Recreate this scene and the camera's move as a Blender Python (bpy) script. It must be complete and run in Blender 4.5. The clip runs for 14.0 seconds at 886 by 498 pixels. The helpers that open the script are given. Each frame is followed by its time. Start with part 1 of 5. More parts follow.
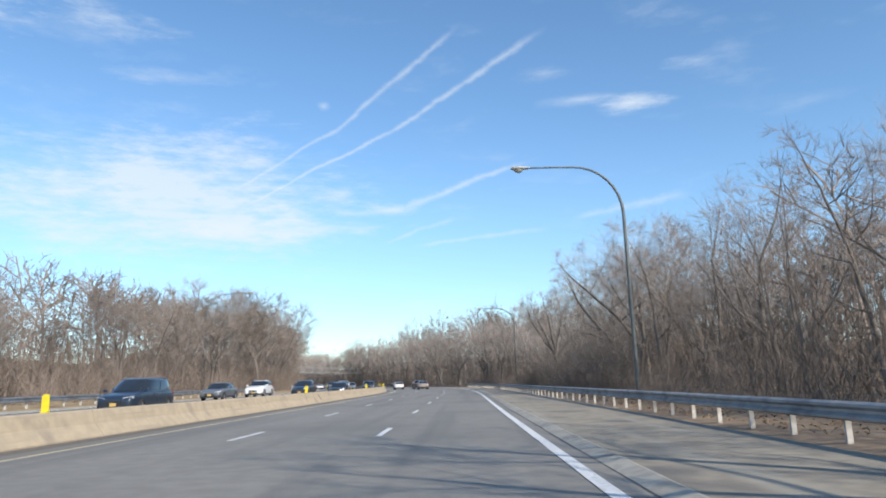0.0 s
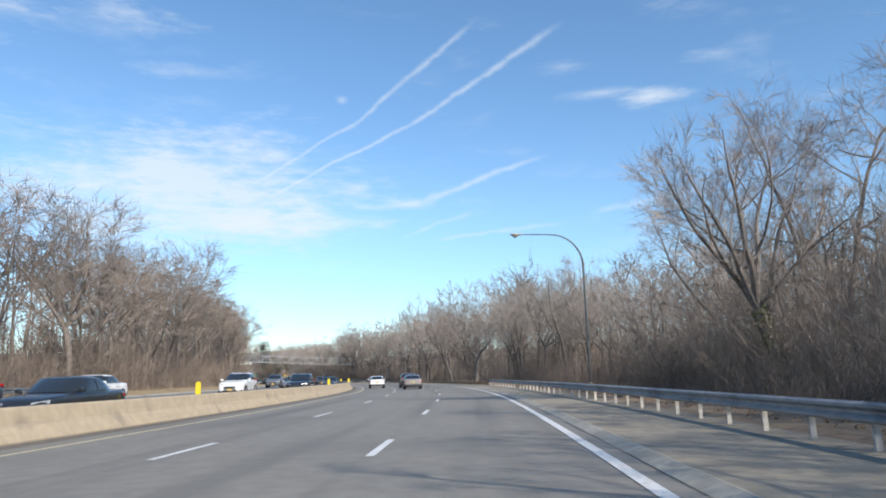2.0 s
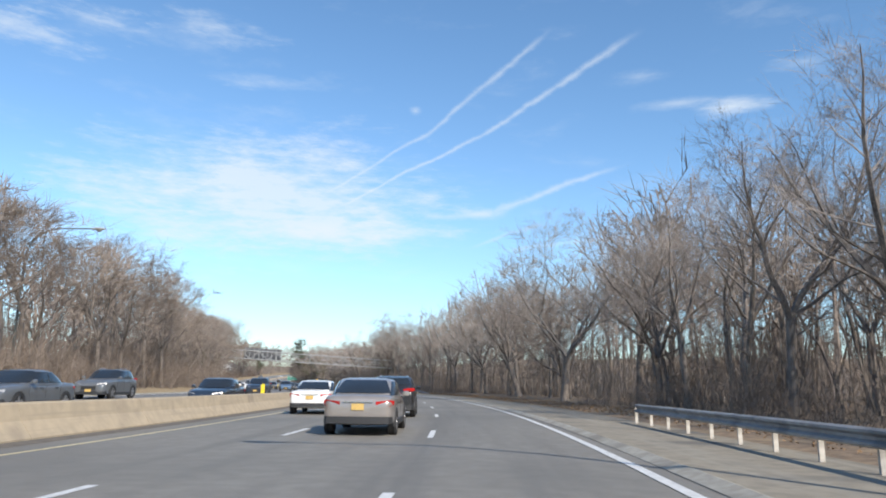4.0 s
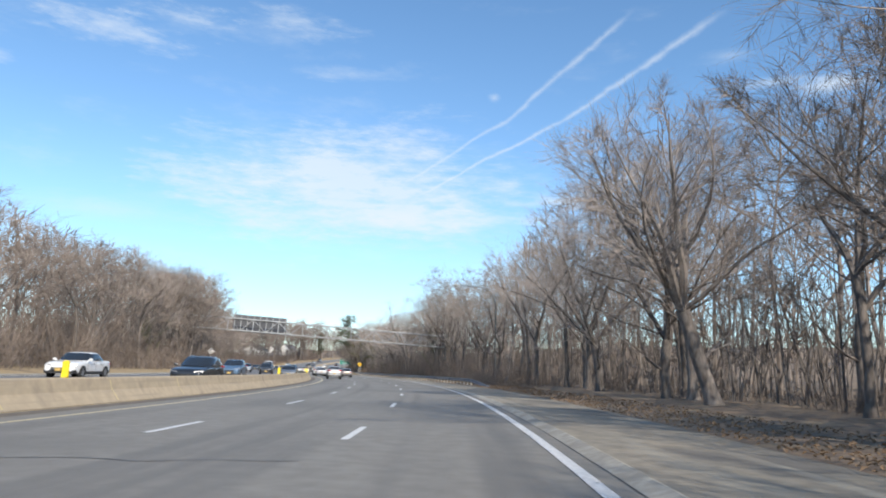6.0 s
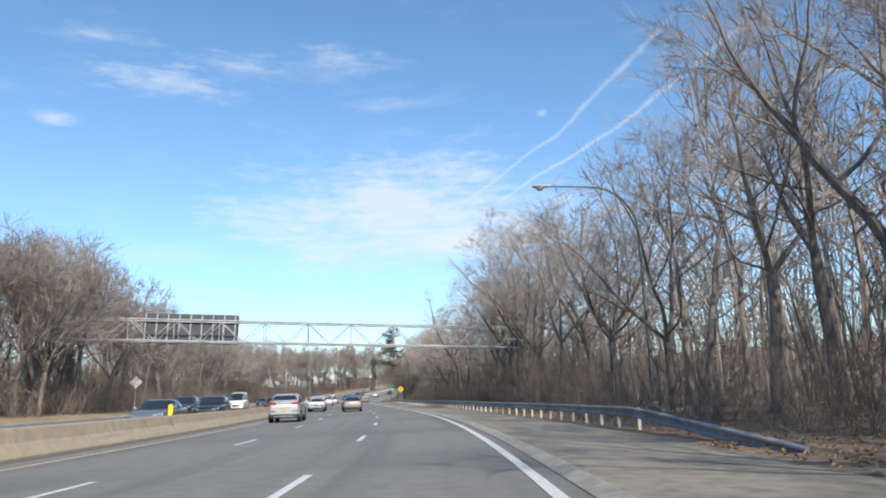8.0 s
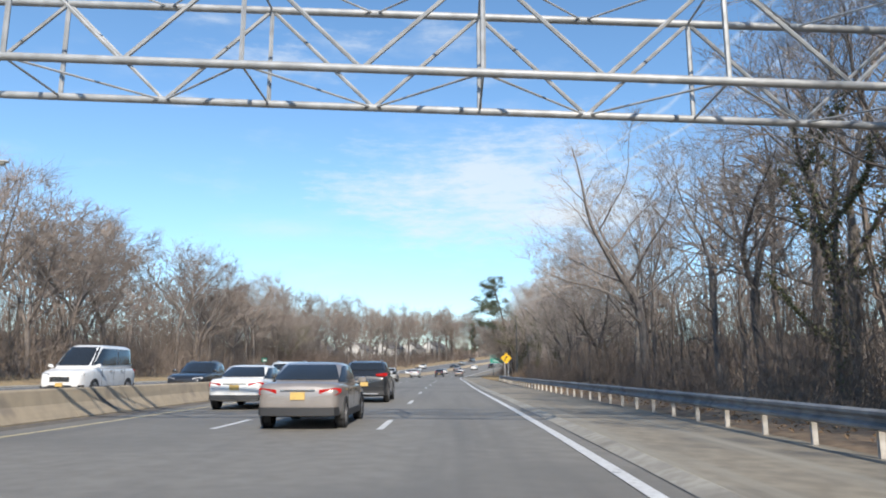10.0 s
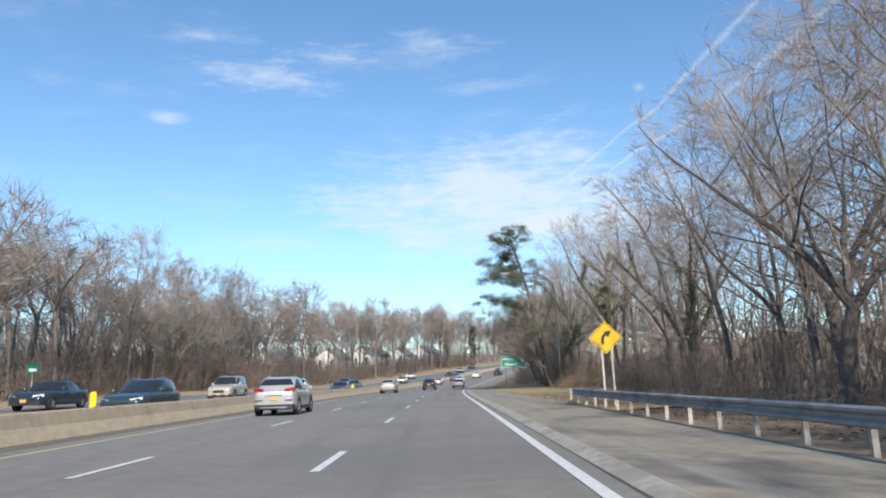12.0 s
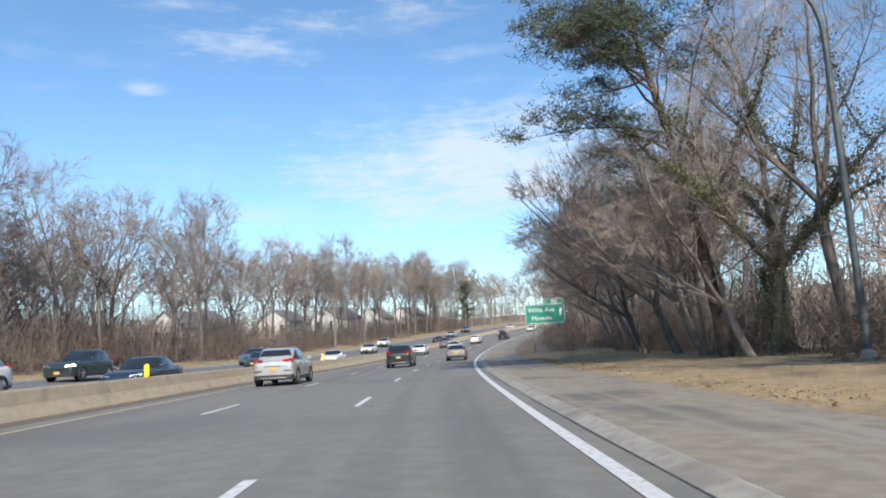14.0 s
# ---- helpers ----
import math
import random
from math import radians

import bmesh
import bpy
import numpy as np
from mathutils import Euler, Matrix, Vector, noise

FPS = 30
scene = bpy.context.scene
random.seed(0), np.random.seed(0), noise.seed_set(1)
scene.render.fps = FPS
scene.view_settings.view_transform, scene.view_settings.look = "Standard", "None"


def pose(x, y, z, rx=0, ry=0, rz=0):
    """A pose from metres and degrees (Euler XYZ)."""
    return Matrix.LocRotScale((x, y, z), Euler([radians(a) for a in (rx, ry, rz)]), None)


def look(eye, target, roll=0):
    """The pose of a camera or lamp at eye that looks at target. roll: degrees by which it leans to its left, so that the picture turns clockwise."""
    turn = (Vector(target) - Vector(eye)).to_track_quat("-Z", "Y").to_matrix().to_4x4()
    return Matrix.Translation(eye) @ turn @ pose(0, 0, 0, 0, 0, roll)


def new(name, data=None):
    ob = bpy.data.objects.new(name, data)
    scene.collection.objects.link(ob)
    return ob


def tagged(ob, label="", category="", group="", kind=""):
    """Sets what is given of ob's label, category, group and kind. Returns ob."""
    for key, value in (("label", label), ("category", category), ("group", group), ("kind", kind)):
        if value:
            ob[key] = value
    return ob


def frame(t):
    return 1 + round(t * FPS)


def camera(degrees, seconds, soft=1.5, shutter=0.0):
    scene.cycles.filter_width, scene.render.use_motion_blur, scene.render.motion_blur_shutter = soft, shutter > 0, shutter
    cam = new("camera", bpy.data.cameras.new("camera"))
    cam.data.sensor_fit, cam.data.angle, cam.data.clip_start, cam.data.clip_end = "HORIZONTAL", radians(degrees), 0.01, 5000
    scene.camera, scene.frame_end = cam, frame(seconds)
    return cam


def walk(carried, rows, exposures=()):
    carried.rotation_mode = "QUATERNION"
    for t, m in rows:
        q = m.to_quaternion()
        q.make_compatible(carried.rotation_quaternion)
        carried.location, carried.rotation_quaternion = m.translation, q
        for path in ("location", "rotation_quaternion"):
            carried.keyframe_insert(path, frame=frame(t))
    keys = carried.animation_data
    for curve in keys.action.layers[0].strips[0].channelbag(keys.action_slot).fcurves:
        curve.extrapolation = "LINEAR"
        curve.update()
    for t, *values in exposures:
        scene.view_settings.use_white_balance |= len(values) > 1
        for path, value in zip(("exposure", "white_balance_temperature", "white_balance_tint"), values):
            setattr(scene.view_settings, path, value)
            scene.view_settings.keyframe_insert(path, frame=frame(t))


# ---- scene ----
cam = camera(64.8, 14.0, soft=1.9)
PATH = [
    (0.0, (-1.202, 35.474, 1.259), (-1.180, 45.299, 3.124), -2.02),
    (0.5, (-0.941, 49.216, 1.259), (-1.039, 59.064, 2.993), -2.19),
    (1.0, (-0.784, 62.815, 1.259), (-0.974, 72.678, 2.897), -1.60),
    (1.5, (-0.387, 76.313, 1.259), (-0.608, 86.162, 2.974), -1.82),
    (2.0, (-0.127, 89.944, 1.259), (-0.355, 99.780, 3.049), -1.53),
    (2.5, (-0.027, 104.004, 1.259), (-0.400, 113.821, 3.128), -1.41),
    (3.0, (-0.184, 117.584, 1.259), (-0.791, 127.381, 3.168), -0.62),
    (5.5, (-4.318, 184.245, 1.259), (-6.434, 193.829, 3.173), 1.60),
    (6.0, (-6.554, 197.382, 1.259), (-8.895, 206.947, 3.003), 1.70),
    (6.5, (-9.241, 210.575, 1.259), (-11.917, 220.059, 2.960), 1.82),
    (7.0, (-12.330, 223.506, 1.259), (-15.345, 232.866, 3.077), 1.90),
    (7.5, (-15.882, 236.010, 1.259), (-19.086, 245.270, 3.258), 1.22),
    (8.0, (-19.414, 247.904, 1.259), (-22.545, 257.176, 3.313), -1.98),
    (8.5, (-24.264, 260.847, 1.259), (-27.937, 270.013, 2.842), 1.09),
    (9.0, (-29.508, 273.706, 1.259), (-33.800, 282.622, 2.707), 1.96),
    (11.5, (-58.349, 334.124, 1.259), (-62.775, 342.847, 3.339), -1.27),
    (12.0, (-64.582, 346.214, 1.259), (-68.998, 354.991, 3.117), -1.89),
    (12.5, (-70.724, 358.082, 1.259), (-75.195, 366.894, 2.792), -2.34),
    (13.0, (-76.642, 369.885, 1.259), (-81.138, 378.713, 2.622), -3.02),
    (13.5, (-83.022, 382.521, 1.259), (-87.451, 391.385, 2.604), -3.36),
    (14.0, (-89.366, 395.163, 1.259), (-93.644, 404.092, 2.661), -3.23),
]
walk(cam, [(t, look(eye, target, roll)) for t, eye, target, roll in PATH], [(0.0, 0.3, 6530, 11.5)])

# ---- world, sun, exposure ----
SUN_TURN, SUN_HIGH = radians(142), radians(34)


def build_sky():
    world = bpy.data.worlds.new("sky")
    scene.world = world
    world.use_nodes = True
    nt = world.node_tree
    nt.nodes.clear()

    def node(kind, **kw):
        n = nt.nodes.new(kind)
        for k, v in kw.items():
            n.inputs[k].default_value = v
        return n

    def link(a, b):
        nt.links.new(a, b)

    def calc(op, a, b=None, clamp=False):
        n = nt.nodes.new("ShaderNodeMath")
        n.operation, n.use_clamp = op, clamp
        for i, v in enumerate((a, b)):
            if v is None:
                continue
            if isinstance(v, (int, float)):
                n.inputs[i].default_value = v
            else:
                link(v, n.inputs[i])
        return n.outputs[0]

    def dot(v, c):
        n = nt.nodes.new("ShaderNodeVectorMath")
        n.operation = "DOT_PRODUCT"
        link(v, n.inputs[0])
        n.inputs[1].default_value = c
        return n.outputs["Value"]

    def ramp(x, a, b):
        n = nt.nodes.new("ShaderNodeMapRange")
        n.interpolation_type = "SMOOTHSTEP"
        link(x, n.inputs["Value"])
        n.inputs["From Min"].default_value, n.inputs["From Max"].default_value = a, b
        return n.outputs["Result"]

    def grain(scale, stretch, detail=6, rough=0.6):
        m = nt.nodes.new("ShaderNodeMapping")
        link(way, m.inputs["Vector"])
        m.inputs["Scale"].default_value = stretch
        m.inputs["Rotation"].default_value = (0.25, 0.1, 0.5)
        n = nt.nodes.new("ShaderNodeTexNoise")
        n.inputs["Scale"].default_value, n.inputs["Detail"].default_value = scale, detail
        n.inputs["Roughness"].default_value = rough
        link(m.outputs[0], n.inputs["Vector"])
        return n.outputs["Fac"]

    coord = nt.nodes.new("ShaderNodeTexCoord")
    way = coord.outputs["Generated"]
    sky = nt.nodes.new("ShaderNodeTexSky")
    sky.sky_type, sky.sun_disc = "NISHITA", False
    sky.sun_elevation, sky.sun_rotation = SUN_HIGH, SUN_TURN
    sky.altitude, sky.air_density, sky.dust_density, sky.ozone_density = 0, 1.0, 0.15, 3.5

    def bearing(turn, high):
        """A way from degrees to the left of the y axis and degrees above the horizon."""
        turn, high = radians(turn), radians(high)
        return Vector((-math.sin(turn) * math.cos(high), math.cos(turn) * math.cos(high), math.sin(high)))

    fine, wobble = grain(60, (1, 1, 1.6), 8), grain(9, (1, 1, 1), 3)
    soft = calc("SUBTRACT", wobble, 0.5)
    cover = []
    # vapour trails: from, to (bearings), half width at each end, strength, how softly each end fades
    trails = [
        ((17.8, 15.0), (8.6, 20.6), 0.0015, 0.0030, 0.40, 0.20, 0.02),
        ((8.6, 20.6), (-2.5, 28.6), 0.0030, 0.0042, 0.40, 0.02, 0.25),
        ((16.8, 13.9), (4.0, 20.4), 0.0015, 0.0030, 0.50, 0.15, 0.02),
        ((4.0, 20.4), (-10.0, 27.8), 0.0030, 0.0050, 0.44, 0.02, 0.25),
        ((8.9, 13.7), (3.0, 14.2), 0.0040, 0.0055, 0.42, 0.20, 0.04),
        ((3.0, 14.2), (-8.4, 17.8), 0.0055, 0.0030, 0.50, 0.04, 0.35),
        ((5.2, 11.2), (-1.4, 13.2), 0.0025, 0.0035, 0.32, 0.30, 0.15),
        ((2.6, 10.9), (-9.3, 12.1), 0.0025, 0.0035, 0.34, 0.20, 0.20),
        ((-10.8, 12.6), (-20.5, 13.9), 0.0040, 0.0060, 0.36, 0.20, 0.20),
    ]
    for a, b, w0, w1, power, f0, f1 in trails:
        a, b = bearing(*a), bearing(*b)
        side = a.cross(b).normalized()
        along = (b - a).normalized()
        span = (b - a).length
        u = calc("DIVIDE", calc("SUBTRACT", dot(way, along), a.dot(along)), span)
        v = calc("ABSOLUTE", calc("ADD", dot(way, side), calc("MULTIPLY", soft, 0.016)))
        half = calc("ADD", calc("MULTIPLY", u, w1 - w0), w0)
        rim = calc("DIVIDE", v, half)
        body = calc("SUBTRACT", 1.0, ramp(calc("ADD", rim, calc("MULTIPLY", calc("SUBTRACT", fine, 0.5), 2.2)), -0.5, 1.7))
        ends = calc("MULTIPLY", ramp(u, -0.02, f0), calc("SUBTRACT", 1.0, ramp(u, 1.0 - f1, 1.02)))
        front = ramp(dot(way, (a + b).normalized()), 0.3, 0.6)
        cover.append(calc("MULTIPLY", calc("MULTIPLY", calc("MULTIPLY", body, ends), front), power))
    # soft banks: centre (bearing), level reach, upright reach, strength, raggedness
    banks = [
        ((21.4, 14.7), 0.20, 0.078, 1.25, 2.0),
        ((19.5, 12.2), 0.18, 0.018, 0.75, 1.2),
        ((29.5, 14.6), 0.10, 0.028, 0.42, 2.2),
        ((11.5, 12.6), 0.09, 0.010, 0.45, 1.5),
        ((-16.6, 21.2), 0.040, 0.011, 0.85, 2.2),
        ((-12.5, 22.0), 0.045, 0.006, 0.40, 2.0),
        ((-9.5, 24.3), 0.030, 0.008, 0.32, 2.2),
        ((-22.0, 23.6), 0.030, 0.009, 0.42, 2.4),
        ((4.0, 14.0), 0.035, 0.008, 0.60, 1.6),
        ((9.7, 22.3), 0.008, 0.006, 0.55, 1.2),
        ((49.2, 20.6), 0.022, 0.008, 0.70, 1.8),
        ((42.2, 24.3), 0.085, 0.016, 0.55, 3.2),
        ((35.5, 25.9), 0.070, 0.014, 0.50, 3.2),
        ((27.5, 26.8), 0.060, 0.018, 0.45, 3.2),
        ((22.2, 23.7), 0.060, 0.008, 0.32, 2.6),
        ((46.5, 26.8), 0.050, 0.012, 0.40, 3.2),
        ((40.0, 11.3), 0.090, 0.016, 0.36, 1.8),
        ((33.0, 12.8), 0.080, 0.008, 0.28, 1.8),
    ]
    wisp = grain(7, (1.0, 1.0, 3.4), 8, 0.62)
    streaks = grain(22, (1.0, 1.0, 4.5), 8, 0.66)
    for c, flat, tall, power, rough in banks:
        c = bearing(*c)
        right = c.cross(Vector((0, 0, 1))).normalized()
        up = right.cross(c)
        x = calc("DIVIDE", dot(way, right), flat)
        y = calc("DIVIDE", dot(way, up), tall)
        d = calc("SQRT", calc("ADD", calc("MULTIPLY", x, x), calc("MULTIPLY", y, y)))
        d = calc("ADD", d, calc("MULTIPLY", calc("SUBTRACT", wisp, 0.5), rough))
        d = calc("ADD", d, calc("MULTIPLY", calc("SUBTRACT", streaks, 0.5), rough))
        front = ramp(dot(way, c), 0.3, 0.6)
        cover.append(calc("MINIMUM", calc("MULTIPLY", calc("MULTIPLY", calc("SUBTRACT", 1.0, ramp(d, -0.6, 1.5)), front), power), 0.74))
    veil = calc("MULTIPLY", ramp(wisp, 0.52, 0.85), 0.22)
    total = veil
    for c in cover:
        total = calc("SUBTRACT", 1.0, calc("MULTIPLY", calc("SUBTRACT", 1.0, total), calc("SUBTRACT", 1.0, c)))
    mix = nt.nodes.new("ShaderNodeMix")
    mix.data_type = "RGBA"
    link(total, mix.inputs["Factor"])
    hue = node("ShaderNodeHueSaturation", Hue=0.495, Saturation=1.08, Value=1.09)
    link(sky.outputs[0], hue.inputs["Color"])
    # the sky's colour is multiplied darker and bluer towards the horizon
    low = nt.nodes.new("ShaderNodeMix")
    low.data_type, low.blend_type = "RGBA", "MULTIPLY"
    low.inputs["B"].default_value = (0.74, 0.82, 0.87, 1)
    link(calc("SUBTRACT", 1.0, ramp(dot(way, (0, 0, 1)), 0.0, 0.26)), low.inputs["Factor"])
    link(hue.outputs[0], low.inputs["A"])
    link(low.outputs["Result"], mix.inputs["A"])
    mix.inputs["B"].default_value = (4.5, 5.0, 5.4, 1)
    back = node("ShaderNodeBackground", Strength=0.15)
    link(mix.outputs["Result"], back.inputs["Color"])
    out = nt.nodes.new("ShaderNodeOutputWorld")
    link(back.outputs[0], out.inputs["Surface"])


build_sky()
sun = new("sun", bpy.data.lights.new("sun", "SUN"))
sun.data.energy, sun.data.angle, sun.data.color = 4.6, radians(0.53), (1.0, 0.925, 0.81)
toward = Vector((math.sin(SUN_TURN) * math.cos(SUN_HIGH), math.cos(SUN_TURN) * math.cos(SUN_HIGH), math.sin(SUN_HIGH)))
sun.matrix_world = look(toward * 200, (0, 0, 0))


# ---- materials ----
def material(name, colour, dark=None, scale=6.0, rough=0.8, metal=0.0, bump=0.0, bump_scale=60.0, spot=None, spot_scale=0.6,
             spot_edge=(0.5, 0.65), coat=0.0, stretch=(1, 1, 1), vary=0.0, glow=0.0, coord="Object", streak=None):
    """A surface with grain (colour to dark), larger stains (spot) and fine relief."""
    m = bpy.data.materials.new(name)
    m.use_nodes = True
    nt = m.node_tree
    b = nt.nodes["Principled BSDF"]
    b.inputs["Roughness"].default_value, b.inputs["Metallic"].default_value = rough, metal
    b.inputs["Coat Weight"].default_value = coat
    b.inputs["Coat Roughness"].default_value = 0.08
    tc = nt.nodes.new("ShaderNodeTexCoord")
    mp = nt.nodes.new("ShaderNodeMapping")
    mp.inputs["Scale"].default_value = stretch
    nt.links.new(tc.outputs[coord], mp.inputs["Vector"])

    def noise_of(sc, detail=5):
        n = nt.nodes.new("ShaderNodeTexNoise")
        n.inputs["Scale"].default_value, n.inputs["Detail"].default_value = sc, detail
        nt.links.new(mp.outputs[0], n.inputs["Vector"])
        return n.outputs["Fac"]

    def mix_of(f, a, c):
        n = nt.nodes.new("ShaderNodeMix")
        n.data_type = "RGBA"
        nt.links.new(f, n.inputs["Factor"])
        for key, v in (("A", a), ("B", c)):
            if isinstance(v, tuple):
                n.inputs[key].default_value = (*v, 1)
            else:
                nt.links.new(v, n.inputs[key])
        return n.outputs["Result"]

    def step(x, a, c):
        n = nt.nodes.new("ShaderNodeMapRange")
        n.interpolation_type = "SMOOTHSTEP"
        nt.links.new(x, n.inputs["Value"])
        n.inputs["From Min"].default_value, n.inputs["From Max"].default_value = a, c
        return n.outputs["Result"]

    col = colour
    if dark:
        col = mix_of(step(noise_of(scale), 0.3, 0.7), colour, dark)
    if spot:
        col = mix_of(step(noise_of(spot_scale, 6), *spot_edge), col, spot)
    if streak:
        # wear drawn out along the road: colour, scale across, strength edges
        tint, across, lo, hi = streak
        sm = nt.nodes.new("ShaderNodeMapping")
        sm.inputs["Scale"].default_value = (across, across * 0.03, 1)
        nt.links.new(tc.outputs["UV"], sm.inputs["Vector"])
        sn = nt.nodes.new("ShaderNodeTexNoise")
        sn.inputs["Scale"].default_value, sn.inputs["Detail"].default_value = 1.0, 6
        nt.links.new(sm.outputs[0], sn.inputs["Vector"])
        col = mix_of(step(sn.outputs["Fac"], lo, hi), col, tint)
    if vary:
        oi = nt.nodes.new("ShaderNodeObjectInfo")
        hs = nt.nodes.new("ShaderNodeHueSaturation")
        mr = nt.nodes.new("ShaderNodeMapRange")
        mr.inputs["To Min"].default_value, mr.inputs["To Max"].default_value = 1 - vary, 1 + vary
        nt.links.new(oi.outputs["Random"], mr.inputs["Value"])
        nt.links.new(mr.outputs[0], hs.inputs["Value"])
        if isinstance(col, tuple):
            hs.inputs["Color"].default_value = (*col, 1)
        else:
            nt.links.new(col, hs.inputs["Color"])
        col = hs.outputs[0]
    if isinstance(col, tuple):
        b.inputs["Base Color"].default_value = (*col, 1)
    else:
        nt.links.new(col, b.inputs["Base Color"])
    if bump:
        bm_ = nt.nodes.new("ShaderNodeBump")
        bm_.inputs["Strength"].default_value, bm_.inputs["Distance"].default_value = bump, 0.02
        nt.links.new(noise_of(bump_scale, 4), bm_.inputs["Height"])
        nt.links.new(bm_.outputs[0], b.inputs["Normal"])
    if glow:
        b.inputs["Emission Strength"].default_value = glow
        b.inputs["Emission Color"].default_value = (*colour, 1)
    return m


ASPHALT = material("asphalt", (0.240, 0.224, 0.193), (0.194, 0.181, 0.157), 2.5, 0.75, bump=0.35, bump_scale=90, spot=(0.170, 0.161, 0.142), spot_scale=0.12, spot_edge=(0.48, 0.7), streak=((0.150, 0.142, 0.127), 0.9, 0.46, 0.74))
SHOULDER = material("shoulder_asphalt", (0.310, 0.272, 0.208), (0.225, 0.197, 0.152), 3.0, 0.85, bump=0.5, bump_scale=60, spot=(0.155, 0.142, 0.120), spot_scale=0.35, spot_edge=(0.5, 0.66), streak=((0.31, 0.285, 0.23), 1.4, 0.5, 0.72))
FAR_ROAD = material("opposite_asphalt", (0.190, 0.190, 0.188), (0.155, 0.155, 0.155), 2.0, 0.8, bump=0.3, bump_scale=80, streak=((0.15, 0.148, 0.143), 0.8, 0.46, 0.72))
WHITE_LINE = material("white_line_paint", (0.72, 0.72, 0.70), (0.55, 0.55, 0.53), 9.0, 0.6, spot=(0.30, 0.30, 0.29), spot_scale=7.0, spot_edge=(0.62, 0.72))
YELLOW_LINE = material("yellow_line_paint", (0.82, 0.70, 0.40), (0.66, 0.55, 0.31), 8.0, 0.6, spot=(0.25, 0.22, 0.17), spot_scale=5.0, spot_edge=(0.58, 0.7))
SEAM = material("tar_seam", (0.065, 0.063, 0.060), (0.095, 0.092, 0.088), 8, 0.6)
BARRIER = material("barrier_concrete", (0.44, 0.355, 0.245), (0.37, 0.305, 0.215), 3.0, 0.9, bump=0.3, bump_scale=40, spot=(0.27, 0.225, 0.17), spot_scale=0.9, spot_edge=(0.56, 0.75), streak=((0.33, 0.275, 0.20), 6.0, 0.5, 0.75))
KERB = material("kerb_concrete", (0.43, 0.40, 0.335), (0.32, 0.295, 0.245), 5.0, 0.9, bump=0.5, bump_scale=50, spot=(0.24, 0.218, 0.18), spot_scale=0.8, spot_edge=(0.40, 0.78))
DIRT = material("gutter_dirt", (0.17, 0.145, 0.115), (0.11, 0.10, 0.085), 4.0, 0.95, bump=0.6, bump_scale=30)
LITTER = material("leaf_litter", (0.27, 0.195, 0.125), (0.155, 0.112, 0.077), 3.5, 0.95, bump=0.9, bump_scale=14, spot=(0.30, 0.225, 0.14), spot_scale=0.5, spot_edge=(0.5, 0.7))
GRASS = material("dry_grass", (0.40, 0.305, 0.165), (0.28, 0.20, 0.115), 4.0, 0.95, bump=0.9, bump_scale=18, spot=(0.20, 0.145, 0.09), spot_scale=0.4, spot_edge=(0.5, 0.68))
BARK = material("bark", (0.225, 0.195, 0.170), (0.115, 0.098, 0.085), 7.0, 0.95, bump=0.9, bump_scale=22, stretch=(1, 1, 0.25), vary=0.25)
PALE_BARK = material("pale_bark", (0.30, 0.265, 0.225), (0.15, 0.125, 0.105), 4.0, 0.95, bump=0.7, bump_scale=18, stretch=(1, 1, 0.4), vary=0.2)
TWIG = material("twig_bark", (0.430, 0.372, 0.328), (0.290, 0.248, 0.216), 1.2, 0.95, vary=0.22)
BROWN_TWIG = material("brown_twig", (0.345, 0.290, 0.248), (0.225, 0.186, 0.158), 1.2, 0.95, vary=0.22)
BRUSH = material("brush_twig", (0.255, 0.206, 0.168), (0.148, 0.118, 0.097), 1.5, 0.95, vary=0.25)
# a darker brown version of the brush colour above
DARK_BRUSH = material("dark_brush_twig", (0.180, 0.140, 0.117), (0.100, 0.078, 0.066), 1.5, 0.95, vary=0.25)
STEEL = material("galvanised_steel", (0.40, 0.42, 0.44), (0.30, 0.32, 0.34), 5.0, 0.5, 0.75, bump=0.1, bump_scale=30, spot=(0.24, 0.25, 0.26), spot_scale=1.5)
GALV = material("grey_rail_steel", (0.33, 0.335, 0.34), (0.24, 0.245, 0.25), 3.0, 0.55, 0.30, bump=0.1, bump_scale=30, spot=(0.17, 0.18, 0.19), spot_scale=1.1)
POST = material("pale_post", (0.56, 0.53, 0.48), (0.34, 0.31, 0.27), 6.0, 0.85, bump=0.3, bump_scale=40)
POLE = material("lamp_pole_steel", (0.150, 0.165, 0.160), (0.105, 0.115, 0.115), 4.0, 0.6, 0.4)
TRUSS = material("truss_paint", (0.44, 0.45, 0.45), (0.30, 0.31, 0.31), 3.0, 0.55, 0.3)


